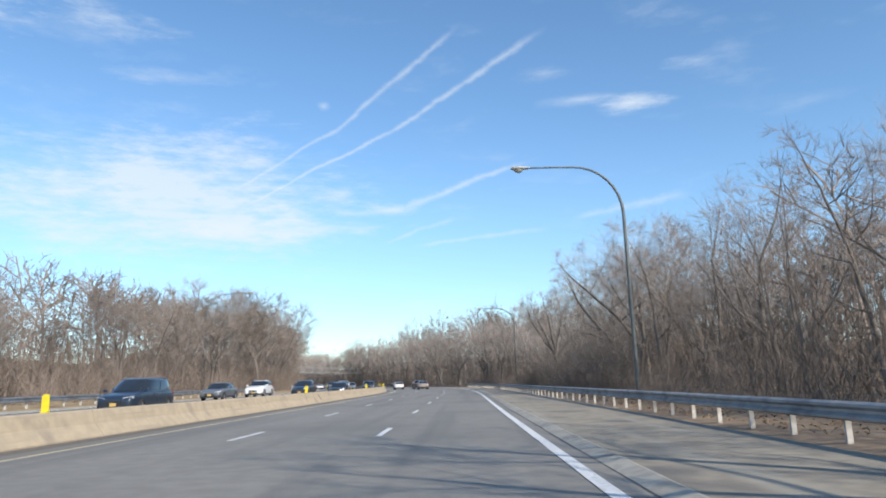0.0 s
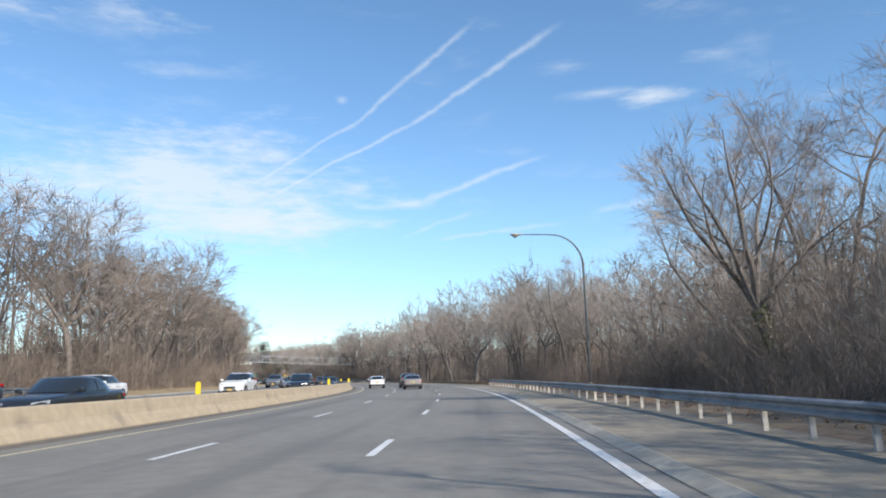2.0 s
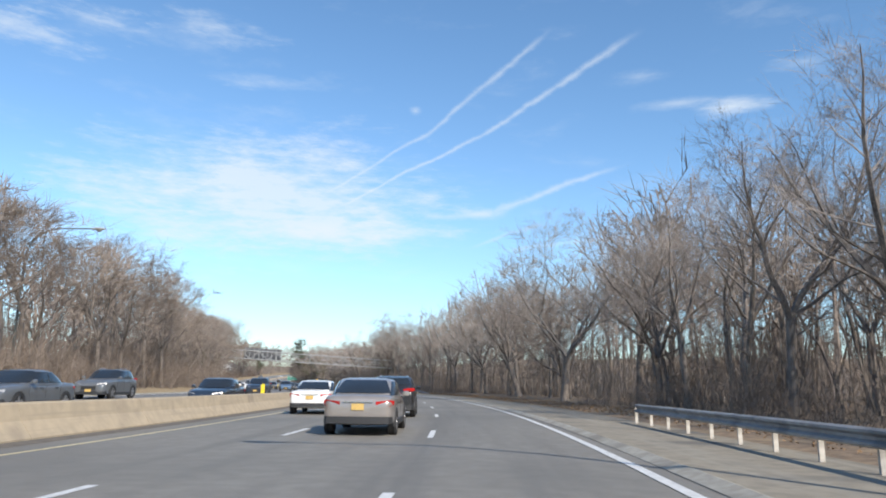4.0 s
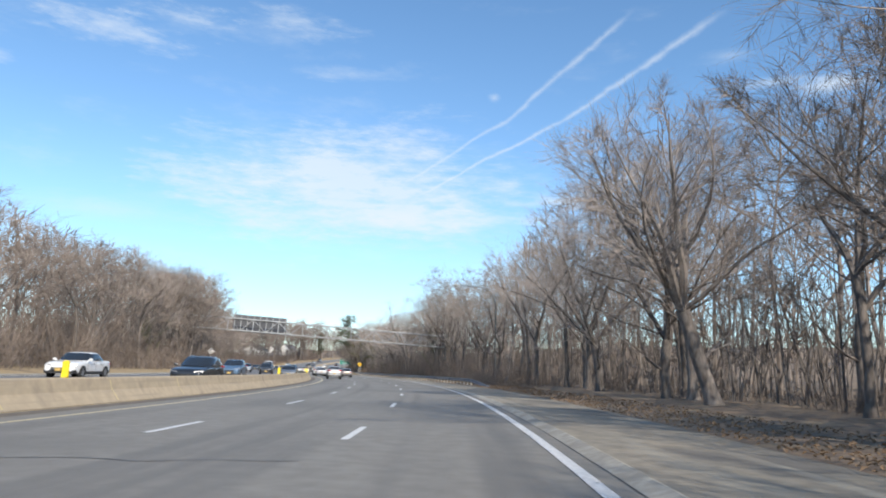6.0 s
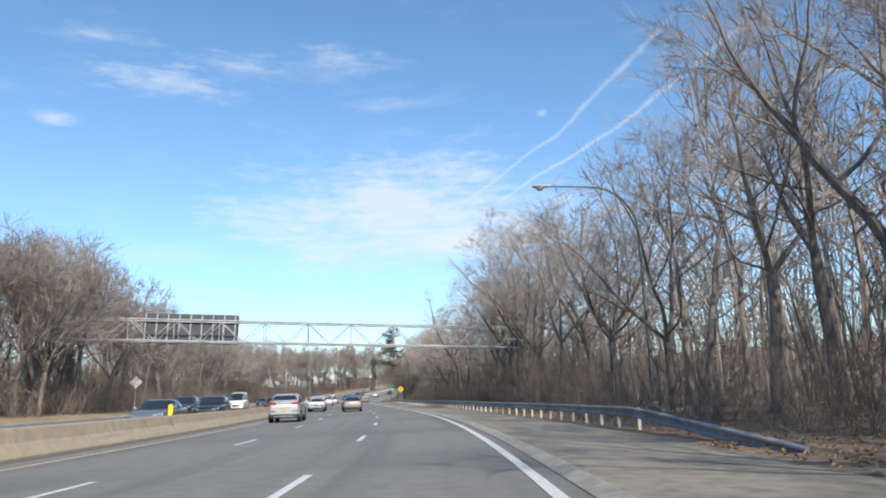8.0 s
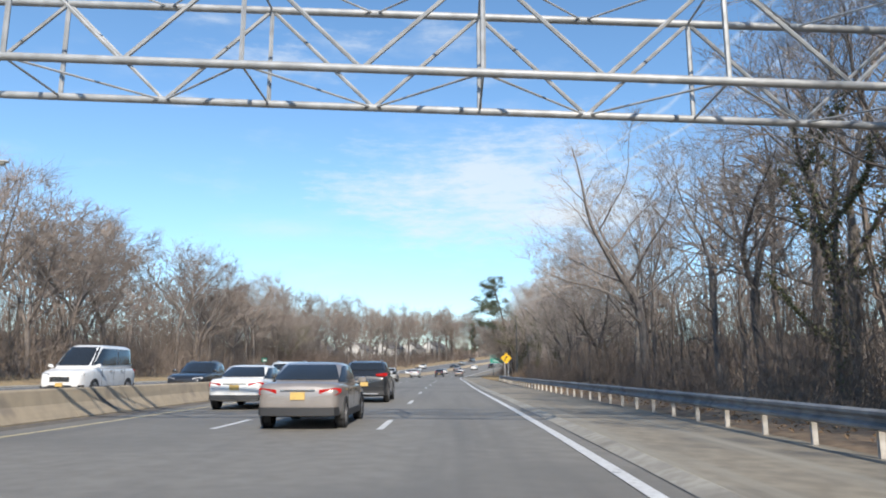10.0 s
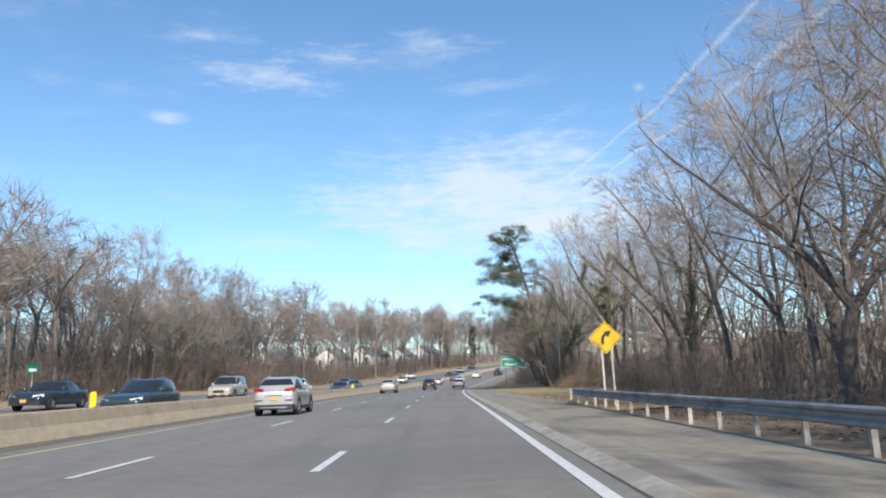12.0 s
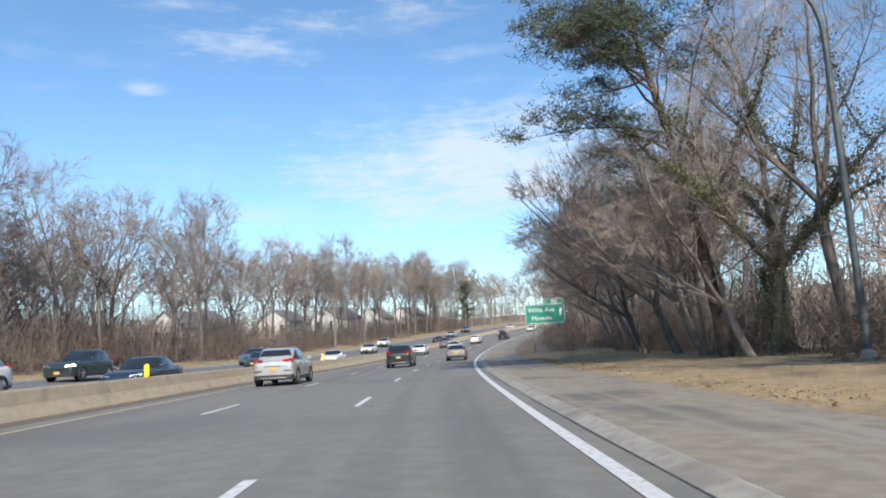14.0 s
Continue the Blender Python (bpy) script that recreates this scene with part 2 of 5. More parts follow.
# ---- mesh tools ----
class Mesh:
    """Collects points and faces, then becomes one mesh."""

    def __init__(self):
        self.v, self.f = [], []

    def add(self, points, faces):
        k = len(self.v)
        self.v.extend(tuple(p) for p in points)
        self.f.extend(tuple(i + k for i in face) for face in faces)

    def box(self, c, s, m=None):
        x, y, z = (q / 2 for q in s)
        pts = [Vector((c[0] + a * x, c[1] + b * y, c[2] + d * z)) for a in (-1, 1) for b in (-1, 1) for d in (-1, 1)]
        if m:
            pts = [m @ p for p in pts]
        self.add(pts, [(0, 1, 3, 2), (4, 6, 7, 5), (0, 4, 5, 1), (2, 3, 7, 6), (0, 2, 6, 4), (1, 5, 7, 3)])

    def tube(self, pts, radii, n=6, cap=True):
        pts = [Vector(p) for p in pts]
        k = len(self.v)
        way = (pts[1] - pts[0]).normalized()
        side = way.orthogonal().normalized()
        for i, p in enumerate(pts):
            d = pts[min(i + 1, len(pts) - 1)] - pts[max(i - 1, 0)]
            d.normalize()
            side = (side - d * side.dot(d))
            side = side.normalized() if side.length > 1e-6 else d.orthogonal().normalized()
            other = d.cross(side)
            for j in range(n):
                a = 2 * math.pi * j / n
                q = p + (side * math.cos(a) + other * math.sin(a)) * radii[i]
                self.v.append((q.x, q.y, q.z))
        for i in range(len(pts) - 1):
            for j in range(n):
                a, b = k + i * n + j, k + i * n + (j + 1) % n
                self.f.append((a, b, b + n, a + n))
        if cap:
            self.f.append(tuple(range(k + n - 1, k - 1, -1)))
            self.f.append(tuple(range(k + (len(pts) - 1) * n, k + len(pts) * n)))

    def rings(self, rings, close=True, cap=True):
        """Joins rings of equal length, one after the other."""
        k, n = len(self.v), len(rings[0])
        for r in rings:
            self.v.extend(tuple(p) for p in r)
        for i in range(len(rings) - 1):
            for j in range(n if close else n - 1):
                a, b = k + i * n + j, k + i * n + (j + 1) % n
                self.f.append((a, b, b + n, a + n))
        if cap and close:
            self.f.append(tuple(range(k + n - 1, k - 1, -1)))
            self.f.append(tuple(range(k + (len(rings) - 1) * n, k + len(rings) * n)))

    def data(self, name, mat, smooth=None):
        me = bpy.data.meshes.new(name)
        me.from_pydata(self.v, [], self.f)
        me.materials.append(mat)
        if smooth:
            me.polygons.foreach_set("use_smooth", [True] * len(me.polygons))
            me.set_sharp_from_angle(angle=radians(smooth))
        return me


def part(name, shape, mat, parent=None, label="", smooth=None, m=None):
    """Links a Mesh (or ready mesh data) as one object under its parent."""
    me = shape.data(name, mat, smooth) if isinstance(shape, Mesh) else shape
    ob = new(name, me)
    if parent:
        ob.parent = parent
    if m:
        ob.matrix_basis = m
    return tagged(ob, label)


def thing(name, m, label, category, group="", kind=""):
    ob = new(name)
    ob.empty_display_size = 0.2
    ob.matrix_basis = m
    return tagged(ob, label, category, group, kind)


# ---- the line of the road ----
KAPPA = (-1.124, -0.821, -0.098, -0.249, 0.997, 2.777, 2.672, 2.142, 2.579, 2.495, 1.102, -0.678, 0.391, -0.869, -1.554, -1.211, -2.45, -2.45, -2.45, -2.45, -2.45)
STEPS = np.arange(-90, 781, 1.0)
_k = np.interp(STEPS, np.arange(len(KAPPA)) * 35.0 - 30, KAPPA) / 1000
_h = np.concatenate([[0], np.cumsum((_k[1:] + _k[:-1]) / 2)])
_h -= np.interp(0, STEPS, _h)
_x = np.concatenate([[0], np.cumsum(-(np.sin(_h[1:]) + np.sin(_h[:-1])) / 2)])
_y = np.concatenate([[0], np.cumsum((np.cos(_h[1:]) + np.cos(_h[:-1])) / 2)])
_x -= np.interp(0, STEPS, _x)
_y -= np.interp(0, STEPS, _y)


def rise(s, off):
    """Height of the ground: the road climbs far ahead, the other side lies a little higher."""
    u = np.clip(s - 470, 0, None)
    z = np.where(u < 100, 2.6e-4 * u * u, 2.6 + (u - 100) * 0.052)
    z = z + np.clip((off - 12.2) / 12, 0, 1) * 0.42 + np.clip(off - 25, 0, 30) * 0.05
    z = z + np.clip((off - 13.1) / 11, 0, 1) * 0.30 * np.clip((s - 375) / 45, 0, 1)
    z = z + np.clip(off - 60, 0, 90) * 0.06 * np.clip((480 - s) / 60, 0.25, 1)
    z = z + np.clip(off - 44, 0, 18) * 0.25 * np.clip((490 - s) / 60, 0.3, 1) + np.clip(-23 - off, 0, 14) * 0.2 * (np.clip((205 - s) / 25, 0, 1) + np.clip((s - 480) / 40, 0, 1))
    return z + np.clip(-6 - off, 0, 30) * 0.03 + np.clip(-40 - off, 0, 90) * 0.07


def place(s, off, z=0.0):
    """s metres along the right edge line, off metres to its left, z above the ground there."""
    h = np.interp(s, STEPS, _h)
    return Vector((float(np.interp(s, STEPS, _x) - off * np.cos(h)), float(np.interp(s, STEPS, _y) - off * np.sin(h)), float(rise(s, off) + z)))


def stand(s, off, turn=0.0, z=0.0, tilt=0.0):
    """The pose of a thing there: its y along the road, its x to the right."""
    p = place(s, off, z)
    return pose(p.x, p.y, p.z, 0, tilt, math.degrees(float(np.interp(s, STEPS, _h))) + turn)


def strip(name, s0, s1, profile, mat, label, step=4.0, kind="structure", category="road", closed=False, parent=None, ripple=0.0):
    """A band along the road: profile is a row of (off, z)."""
    shape = Mesh()
    n = max(2, int(math.ceil((s1 - s0) / step)) + 1)
    rings = []
    for s in np.linspace(s0, s1, n):
        rings.append([place(s, o + (ripple * noise.noise((s * 0.23, i * 3.1, 0)) if ripple else 0), z) for i, (o, z) in enumerate(profile)])
    shape.rings(rings, close=closed, cap=closed)
    ob = part(name, shape, mat, parent, smooth=10 if closed else 25)
    w = len(profile)
    run = np.linspace(s0, s1, n)
    uv = ob.data.uv_layers.new(name="along")
    uv.data.foreach_set("uv", [q for l in ob.data.loops for q in (profile[l.vertex_index % w][0] + profile[l.vertex_index % w][1], run[l.vertex_index // w])])
    if not parent:
        tagged(ob, label, category, "", kind)
    return ob


# ---- ground, road, barrier ----
def nearest(px, py):
    """Distance along the road and to its left, for rows of points."""
    s, o = np.empty(len(px)), np.empty(len(px))
    for i in range(0, len(px), 2000):
        d = (px[i:i + 2000, None] - _x[None]) ** 2 + (py[i:i + 2000, None] - _y[None]) ** 2
        j = d.argmin(1)
        dx, dy = px[i:i + 2000] - _x[j], py[i:i + 2000] - _y[j]
        s[i:i + 2000] = STEPS[j]
        o[i:i + 2000] = -dx * np.cos(_h[j]) - dy * np.sin(_h[j])
    return s, o


def ground():
    far = [300, 420, 600, 900, 1400, 2200, 3600]
    xs = np.array([-480 - f for f in far[::-1]] + list(np.arange(-480, 281, 12.0)) + [280 + f for f in far])
    ys = np.array([-180 - f for f in far[::-1]] + list(np.arange(-180, 881, 12.0)) + [880 + f for f in far])
    gx, gy = np.meshgrid(xs, ys)
    s, o = nearest(gx.ravel(), gy.ravel())
    z = rise(s, o) - 0.10
    z += np.where((o < -12) | (o > 32), 0.25 * np.sin(gx.ravel() * 0.09) * np.cos(gy.ravel() * 0.07), 0)
    z = np.where((o > -16) & (o < 34), z - 0.25, z)
    w = len(xs)
    shape = Mesh()
    shape.v = [tuple(map(float, p)) for p in zip(gx.ravel(), gy.ravel(), z)]
    shape.f = [(r * w + c, r * w + c + 1, (r + 1) * w + c + 1, (r + 1) * w + c) for r in range(len(ys) - 1) for c in range(w - 1)]
    tagged(part("ground", shape, LITTER, smooth=60), "brown woodland floor covered with dead leaves", "ground", "", "structure")


ground()
S0, S1 = -80, 770
strip("road", S0, S1, [(12.25, 0.0), (7.3, 0.02), (3.6, 0.02), (-0.43, 0.0)], ASPHALT, "worn grey asphalt carriageway with three lanes")
strip("opposite_road", S0, S1, [(24.7, 0.0), (18.5, 0.02), (12.9, 0.0)], FAR_ROAD, "pale grey asphalt carriageway for oncoming traffic")
strip("shoulder", S0, S1, [(-0.72, 0.068), (-2.4, 0.05), (-4.2, 0.03)], SHOULDER, "stained asphalt shoulder beside the kerb")
strip("kerb", S0, S1, [(-0.41, -0.05), (-0.41, 0.008), (-0.45, 0.022), (-0.68, 0.085), (-0.73, 0.075), (-0.73, -0.05)], KERB, "sloped pale concrete kerb with dirty joints", category="kerb")
strip("verge", S0, S1, [(-3.9, -0.02), (-4.6, 0.05), (-6.0, 0.06), (-8.0, 0.02), (-11, 0.1), (-17.5, 0.0)], LITTER, "verge of brown dead leaves beside the road", category="verge", ripple=0.25)
strip("grass_verge", 384, 486, [(-3.5, -0.03), (-4.3, 0.05), (-5.2, 0.10), (-7.5, 0.12), (-9.5, 0.14), (-12.0, 0.11), (-14.5, 0.03)], GRASS, "verge of dry straw-coloured winter grass", category="verge", ripple=0.4, step=2.5)
strip("far_kerb", S0, S1, [(24.7, -0.05), (24.72, 0.05), (25.25, 0.08), (25.3, -0.05)], KERB, "pale concrete gutter along the far edge", category="kerb")
strip("far_verge", S0, S1, [(36, 0.0), (31, 0.08), (28, 0.1), (25.3, 0.04)], GRASS, "verge of dry grass and dead leaves", category="verge", ripple=0.0)
strip("gutter", S0, S1, [(12.3, 0.025), (12.1, 0.035), (11.85, 0.016), (11.62, 0.008)], DIRT, "brown grit gathered along the barrier foot", category="gutter", ripple=0.06, step=2.0)
barrier = thing("barrier", Matrix(), "tan concrete median barrier with a sloped foot", "barrier", "", "structure")
BAR_FACE = [(12.10, 0.0), (12.10, 0.07), (12.37, 0.42), (12.48, 0.76), (12.52, 0.80), (12.66, 0.80), (12.70, 0.76), (12.81, 0.42), (13.08, 0.07), (13.08, -0.1), (12.10, -0.1)]
for s in np.arange(-78, 700, 6.1):
    strip("barrier_segment", s, s + 6.085, BAR_FACE, BARRIER, "", step=3.1, closed=True, parent=barrier)

SCUFF = material("rubber_scuff", (0.09, 0.08, 0.07), (0.16, 0.14, 0.11), 9, 0.9)
JOINT = material("joint_seal", (0.62, 0.51, 0.26), (0.50, 0.41, 0.22), 6, 0.9)


def barrier_face(s, u):
    """A point of the barrier's near face, u from its foot (0) to its top (1), 4 mm proud."""
    line = BAR_FACE[1:4]
    o = float(np.interp(u, (0, 0.48, 1), [q[0] for q in line])) - 0.004
    return place(s, o, float(np.interp(u, (0, 0.48, 1), [q[1] for q in line])))


def barrier_mark(name, spine, widths, mat):
    """A band on the near face: spine gives (s, u) from end to end."""
    shape, rings = Mesh(), []
    for (s, u), w in zip(spine, widths):
        rings.append([barrier_face(s - w / 2, u), barrier_face(s + w / 2, u)])
    shape.rings(rings, close=False, cap=False)
    part(name, shape, mat, barrier)


for s in (88.0, 326.0):
    barrier_mark("scuff_mark", [(s + 1.0 * v, 0.98 - 0.9 * v - 0.12 * math.sin(v * 3.1)) for v in np.linspace(0, 1, 7)], (0.05, 0.16, 0.26, 0.34, 0.28, 0.18, 0.05), SCUFF)
for s in np.arange(-78, 700, 6.1):
    if 190 < s < 232:
        barrier_mark("joint_seal", [(s, v) for v in np.linspace(0.05, 0.97, 5)], (0.05,) * 5, JOINT)

# painted lines
marks = thing("lane_marking", Matrix(), "worn white and yellow painted lane lines", "road marking", "", "structure")
strip("edge_line", S0, S1, [(0.10, 0.013), (-0.10, 0.009)], WHITE_LINE, "", parent=marks, step=3)
strip("yellow_line", S0, S1, [(10.83, 0.012), (10.72, 0.013)], YELLOW_LINE, "", parent=marks, step=3)
strip("far_edge_line", S0, S1, [(24.1, 0.012), (23.97, 0.013)], WHITE_LINE, "", parent=marks, step=3)
strip("far_yellow_line", S0, S1, [(13.55, 0.012), (13.42, 0.012)], YELLOW_LINE, "", parent=marks, step=3)
for k in range(-7, 56):
    for off, s in ((3.66, 54.21), (7.32, 54.35)):
        s += 12.19 * k - 1.5
        strip("lane_dash", s, s + 3.0, [(off + 0.075, 0.0265), (off - 0.075, 0.0265)], WHITE_LINE, "", step=1.6, parent=marks)
    for off in (16.7, 20.4):
        s = 50 + 12.19 * k
        strip("far_lane_dash", s, s + 3.0, [(off + 0.07, 0.025), (off - 0.07, 0.025)], WHITE_LINE, "", step=1.6, parent=marks)
strip("tar_seam", 30, 470, [(-0.384, 0.007), (-0.408, 0.007)], SEAM, "", parent=marks, step=1.5, ripple=0.05)


def tar_snake(s, off, ds, doff, seed):
    """A wandering line of crack sealer."""
    r = random.Random(seed)
    shape, rings = Mesh(), []
    for u in np.linspace(0, 1, 26):
        w = 0.022 * r.uniform(0.6, 1.3)
        o, q = off + doff * u + 0.25 * noise.noise((u * 4, seed, 0)), s + ds * u + 0.5 * noise.noise((u * 5, seed, 7))
        tilt = (w, 0) if abs(ds) > abs(doff) else (0, w)
        rings.append([place(q - tilt[1], o - tilt[0], 0.0255), place(q + tilt[1], o + tilt[0], 0.0255)])
    shape.rings(rings, close=False, cap=False)
    part("tar_seam", shape, SEAM, marks)


for k, (s, off, ds, doff) in enumerate(((86, 9.8, 3.0, -8.5), (118, 9.5, -1.5, -5.8), (207, 10.2, 1.0, -6.4), (254, 10.0, -2.0, -6.0))):
    tar_snake(s, off, ds, doff, k)


# ---- trees ----
def bough(rng, start, way, length, radius, bends, up, wander):
    """A bending limb: its points and radii."""
    pts, rad, p, d = [Vector(start)], [radius], Vector(start), Vector(way).normalized()
    for i in range(bends):
        d = d + Vector((rng.uniform(-1, 1), rng.uniform(-1, 1), rng.uniform(-1, 1))) * wander + Vector((0, 0, up))
        d.normalize()
        p = p + d * (length / bends)
        pts.append(p.copy())
        rad.append(radius * (1 - 0.90 * (i + 1) / bends))
    return pts, rad


def along(pts, rad, u):
    x = u * (len(pts) - 1)
    i = min(int(x), len(pts) - 2)
    f = x - i
    return pts[i].lerp(pts[i + 1], f), (pts[i + 1] - pts[i]).normalized(), rad[i] * (1 - f) + rad[i + 1] * f


def aside(rng, d, angle):
    """A way that leaves d at that angle, to a random side."""
    o = d.orthogonal().normalized()
    o.rotate(Matrix.Rotation(rng.uniform(0, 2 * math.pi), 3, d))
    return d * math.cos(angle) + o * math.sin(angle)


def spike(shape, a, b, r):
    """A thin tapering twig."""
    d = (b - a).normalized()
    o = d.orthogonal().normalized()
    q = d.cross(o)
    k = len(shape.v)
    for c, e in ((1, 0), (-0.5, 0.866), (-0.5, -0.866)):
        p = a + o * (r * c) + q * (r * e)
        shape.v.append((p.x, p.y, p.z))
    shape.v.append((b.x, b.y, b.z))
    shape.f.extend(((k, k + 1, k + 3), (k + 2, k, k + 3)))


def bare_tree(seed, high, fork, limbs, girth, counts, thin, spread=0.6, lean=(0, 0), low=0, up=0.06, far=False, leaders=2):
    """Wood (trunk and limbs) and crown (branches and twigs) of a leafless tree with a rounded crown."""
    rng = random.Random(seed)
    wood, crown = Mesh(), Mesh()
    n1, n2, n3 = counts
    mid, tall, wide = high * (1 + 0.6 * fork) / 2, high * (1 - 0.6 * fork) / 2, high * spread * 0.5
    centre = Vector((lean[0] * mid, lean[1] * mid, mid))

    def room(p, d):
        """How far the crown reaches from p along d."""
        o, w = p - centre, Vector(d).normalized()
        o, w = Vector((o.x / wide, o.y / wide, o.z / tall)), Vector((w.x / wide, w.y / wide, w.z / tall))
        a, b, c = w.dot(w), o.dot(w), o.dot(o) - 1
        q = b * b - a * c
        return max(0.6, (-b + math.sqrt(q)) / a) if q > 0 else 0.6

    trunk = bough(rng, (0, 0, -0.3), (lean[0], lean[1], 1), high * fork + 0.3, girth, 6, 0.05, 0.08)
    trunk[1][0] *= 1.5
    for i in range(len(trunk[1])):
        trunk[1][i] = max(trunk[1][i], girth * 0.72)
    wood.tube(trunk[0], trunk[1], 5 if far else 8, False)
    mains, stems = [], []
    top, td, _ = along(*trunk, 1.0)
    first = rng.uniform(0, 6.3)
    for i in range(leaders):
        a = first + 2 * math.pi * (i + rng.uniform(-0.2, 0.2)) / leaders
        tilt = rng.uniform(0.2, 0.5) * (0.5 + spread) if leaders > 1 else 0.06
        w = Vector((math.cos(a) * math.sin(tilt) + lean[0], math.sin(a) * math.sin(tilt) + lean[1], math.cos(tilt)))
        stems.append(bough(rng, top, w, room(top, w) * 0.98, girth * (0.60 if leaders < 3 else 0.48), 5 if far else 9, up * 0.4, 0.16))
    mains.extend(stems)
    for i in range(limbs):
        u = 0.72 * (i + rng.uniform(0, 0.8)) / limbs
        p, d, r = along(*stems[i % leaders], u)
        a = first + 2.4 * i + rng.uniform(-0.4, 0.4)
        tilt = (1.30 - 0.75 * u) * rng.uniform(0.75, 1.05)
        w = Vector((math.cos(a) * math.sin(tilt), math.sin(a) * math.sin(tilt), math.cos(tilt)))
        mains.append(bough(rng, p, w, room(p, w) * rng.uniform(0.85, 1.08), r * rng.uniform(0.42, 0.66), 4 if far else 8, up, 0.21))
    for i in range(int(low)):
        p, d, r = along(*trunk, rng.uniform(0.45, 0.9))
        mains.append(bough(rng, p, aside(rng, d, 1.25), high * rng.uniform(0.16, 0.28), girth * 0.26, 6, 0.05, 0.22))
    for m in mains:
        wood.tube(m[0], [max(q, thin * 1.6) for q in m[1]], 4 if far else 5, False)
        size = sum((b - a).length for a, b in zip(m[0], m[0][1:]))
        for _ in range(max(2, round(n1 * min(1.5, size / (high * 0.33))))):
            u = 0.15 + 0.85 * rng.random() ** 0.75
            p, d, r = along(*m, u)
            w = aside(rng, d, rng.uniform(0.45, 1.0)) + Vector((0, 0, 0.12))
            bl = min(high * 0.17 * rng.uniform(0.7, 1.25), room(p, w) * 1.02)
            b = bough(rng, p, w, bl, max(r * 0.45, thin * 1.7), 2 if far else 3, up * 0.5, 0.17)
            crown.tube(b[0], b[1], 3 if far else 4, False)
            bl = max(bl, high * 0.08)
            for _ in range(n2):
                p2, d2, r2 = along(*b, rng.uniform(0.15, 1.0))
                c = bough(rng, p2, aside(rng, d2, rng.uniform(0.35, 0.95)), bl * rng.uniform(0.35, 0.65), max(r2 * 0.5, thin * 1.25), 1, up * 0.5, 0.15)
                spike(crown, c[0][0], c[0][1], c[1][0])
                for _ in range(n3):
                    p3, d3, r3 = along(*c, rng.uniform(0.2, 1.0))
                    q = bough(rng, p3, aside(rng, d3, rng.uniform(0.3, 0.9)), bl * rng.uniform(0.28, 0.62) * (1.25 if far else 1.0), thin, 1, 0.04, 0.2)
                    spike(crown, q[0][0], q[0][1], thin)
    return wood, crown


FULL = [bare_tree(11 + i, h, f, n, g, (6, 5, 7), 0.0080, sp, ln, lo, leaders=k) for i, (h, f, n, g, sp, ln, lo, k) in enumerate((
    (21, 0.30, 9, 0.36, 0.62, (0, 0), 1, 2), (19, 0.42, 8, 0.26, 0.48, (0.05, 0), 1, 1), (22, 0.36, 9, 0.30, 0.54, (0, 0.04), 0, 2),
    (17, 0.26, 8, 0.25, 0.70, (-0.06, 0), 1, 3), (20, 0.46, 7, 0.22, 0.44, (0.03, -0.05), 2, 1), (23, 0.34, 10, 0.38, 0.58, (-0.02, 0.02), 0, 3)))]
MID = [bare_tree(41 + i, h, f, n, g, (4, 5, 5), 0.0175, sp, ln, lo, leaders=k) for i, (h, f, n, g, sp, ln, lo, k) in enumerate((
    (19, 0.24, 8, 0.25, 0.66, (0, 0), 1, 3), (21, 0.32, 8, 0.26, 0.58, (0.06, 0), 1, 2), (16, 0.20, 8, 0.2, 0.78, (0, 0.05), 1, 3),
    (18, 0.26, 9, 0.26, 0.70, (-0.05, 0), 1, 3), (20, 0.38, 7, 0.2, 0.52, (0, -0.04), 2, 1)))]
FULL = [(w.data("trunk", BARK, 50), c.data("crown", TWIG)) for w, c in FULL]
ROUND = [bare_tree(141 + i, h, f, n, g, (5, 6, 6), 0.0145, sp, (0, 0), 0, 0.08, leaders=k) for i, (h, f, n, g, sp, k) in enumerate((
    (18, 0.40, 9, 0.26, 0.62, 3), (19, 0.46, 8, 0.24, 0.52, 2), (17, 0.34, 9, 0.27, 0.72, 4)))]
ROUND = [(w.data("trunk", BARK, 50), c.data("crown", BROWN_TWIG)) for w, c in ROUND]
OAK = bare_tree(27, 20, 0.24, 12, 0.44, (7, 6, 7), 0.0075, 0.78, (0, 0), 1, 0.05, leaders=3)
OAK = (OAK[0].data("trunk", BARK, 50), OAK[1].data("crown", TWIG))
FAN = bare_tree(512, 13, 0.34, 11, 0.40, (6, 6, 8), 0.0085, 0.92, (-0.22, -0.05), 1, 0.09, leaders=4)
FAN = (FAN[0].data("trunk", BARK, 50), FAN[1].data("crown", TWIG))
PALE = [(bpy.data.meshes.new_from_object(new("pale", FULL[k][0])), FULL[k][1]) for k in (1, 4)]
for ob in [o for o in scene.collection.objects if o.name.startswith("pale")]:
    bpy.data.objects.remove(ob)
for w, c in PALE:
    w.materials[0] = PALE_BARK
MID = [(w.data("trunk", BARK, 50), c.data("crown", BROWN_TWIG)) for w, c in MID]


def height_of(me):
    return max(v.co.z for v in me.vertices)


HIGH = {c.name: height_of(c) for _, c in FULL + MID + ROUND + [OAK, FAN]}


def tree(kind, s, off, high, turn=0.0, group="bare trees along the road", label="leafless grey-brown tree at the edge of the woods", wide=1.0):
    """A tree of that height."""
    size = high / HIGH[kind[1].name]
    t = thing("tree", stand(s, off, turn, -0.15), label, "tree", group)
    t.scale = (size * wide, size * wide, size)
    part("trunk", kind[0], None, t)
    part("crown", kind[1], None, t)
    return t


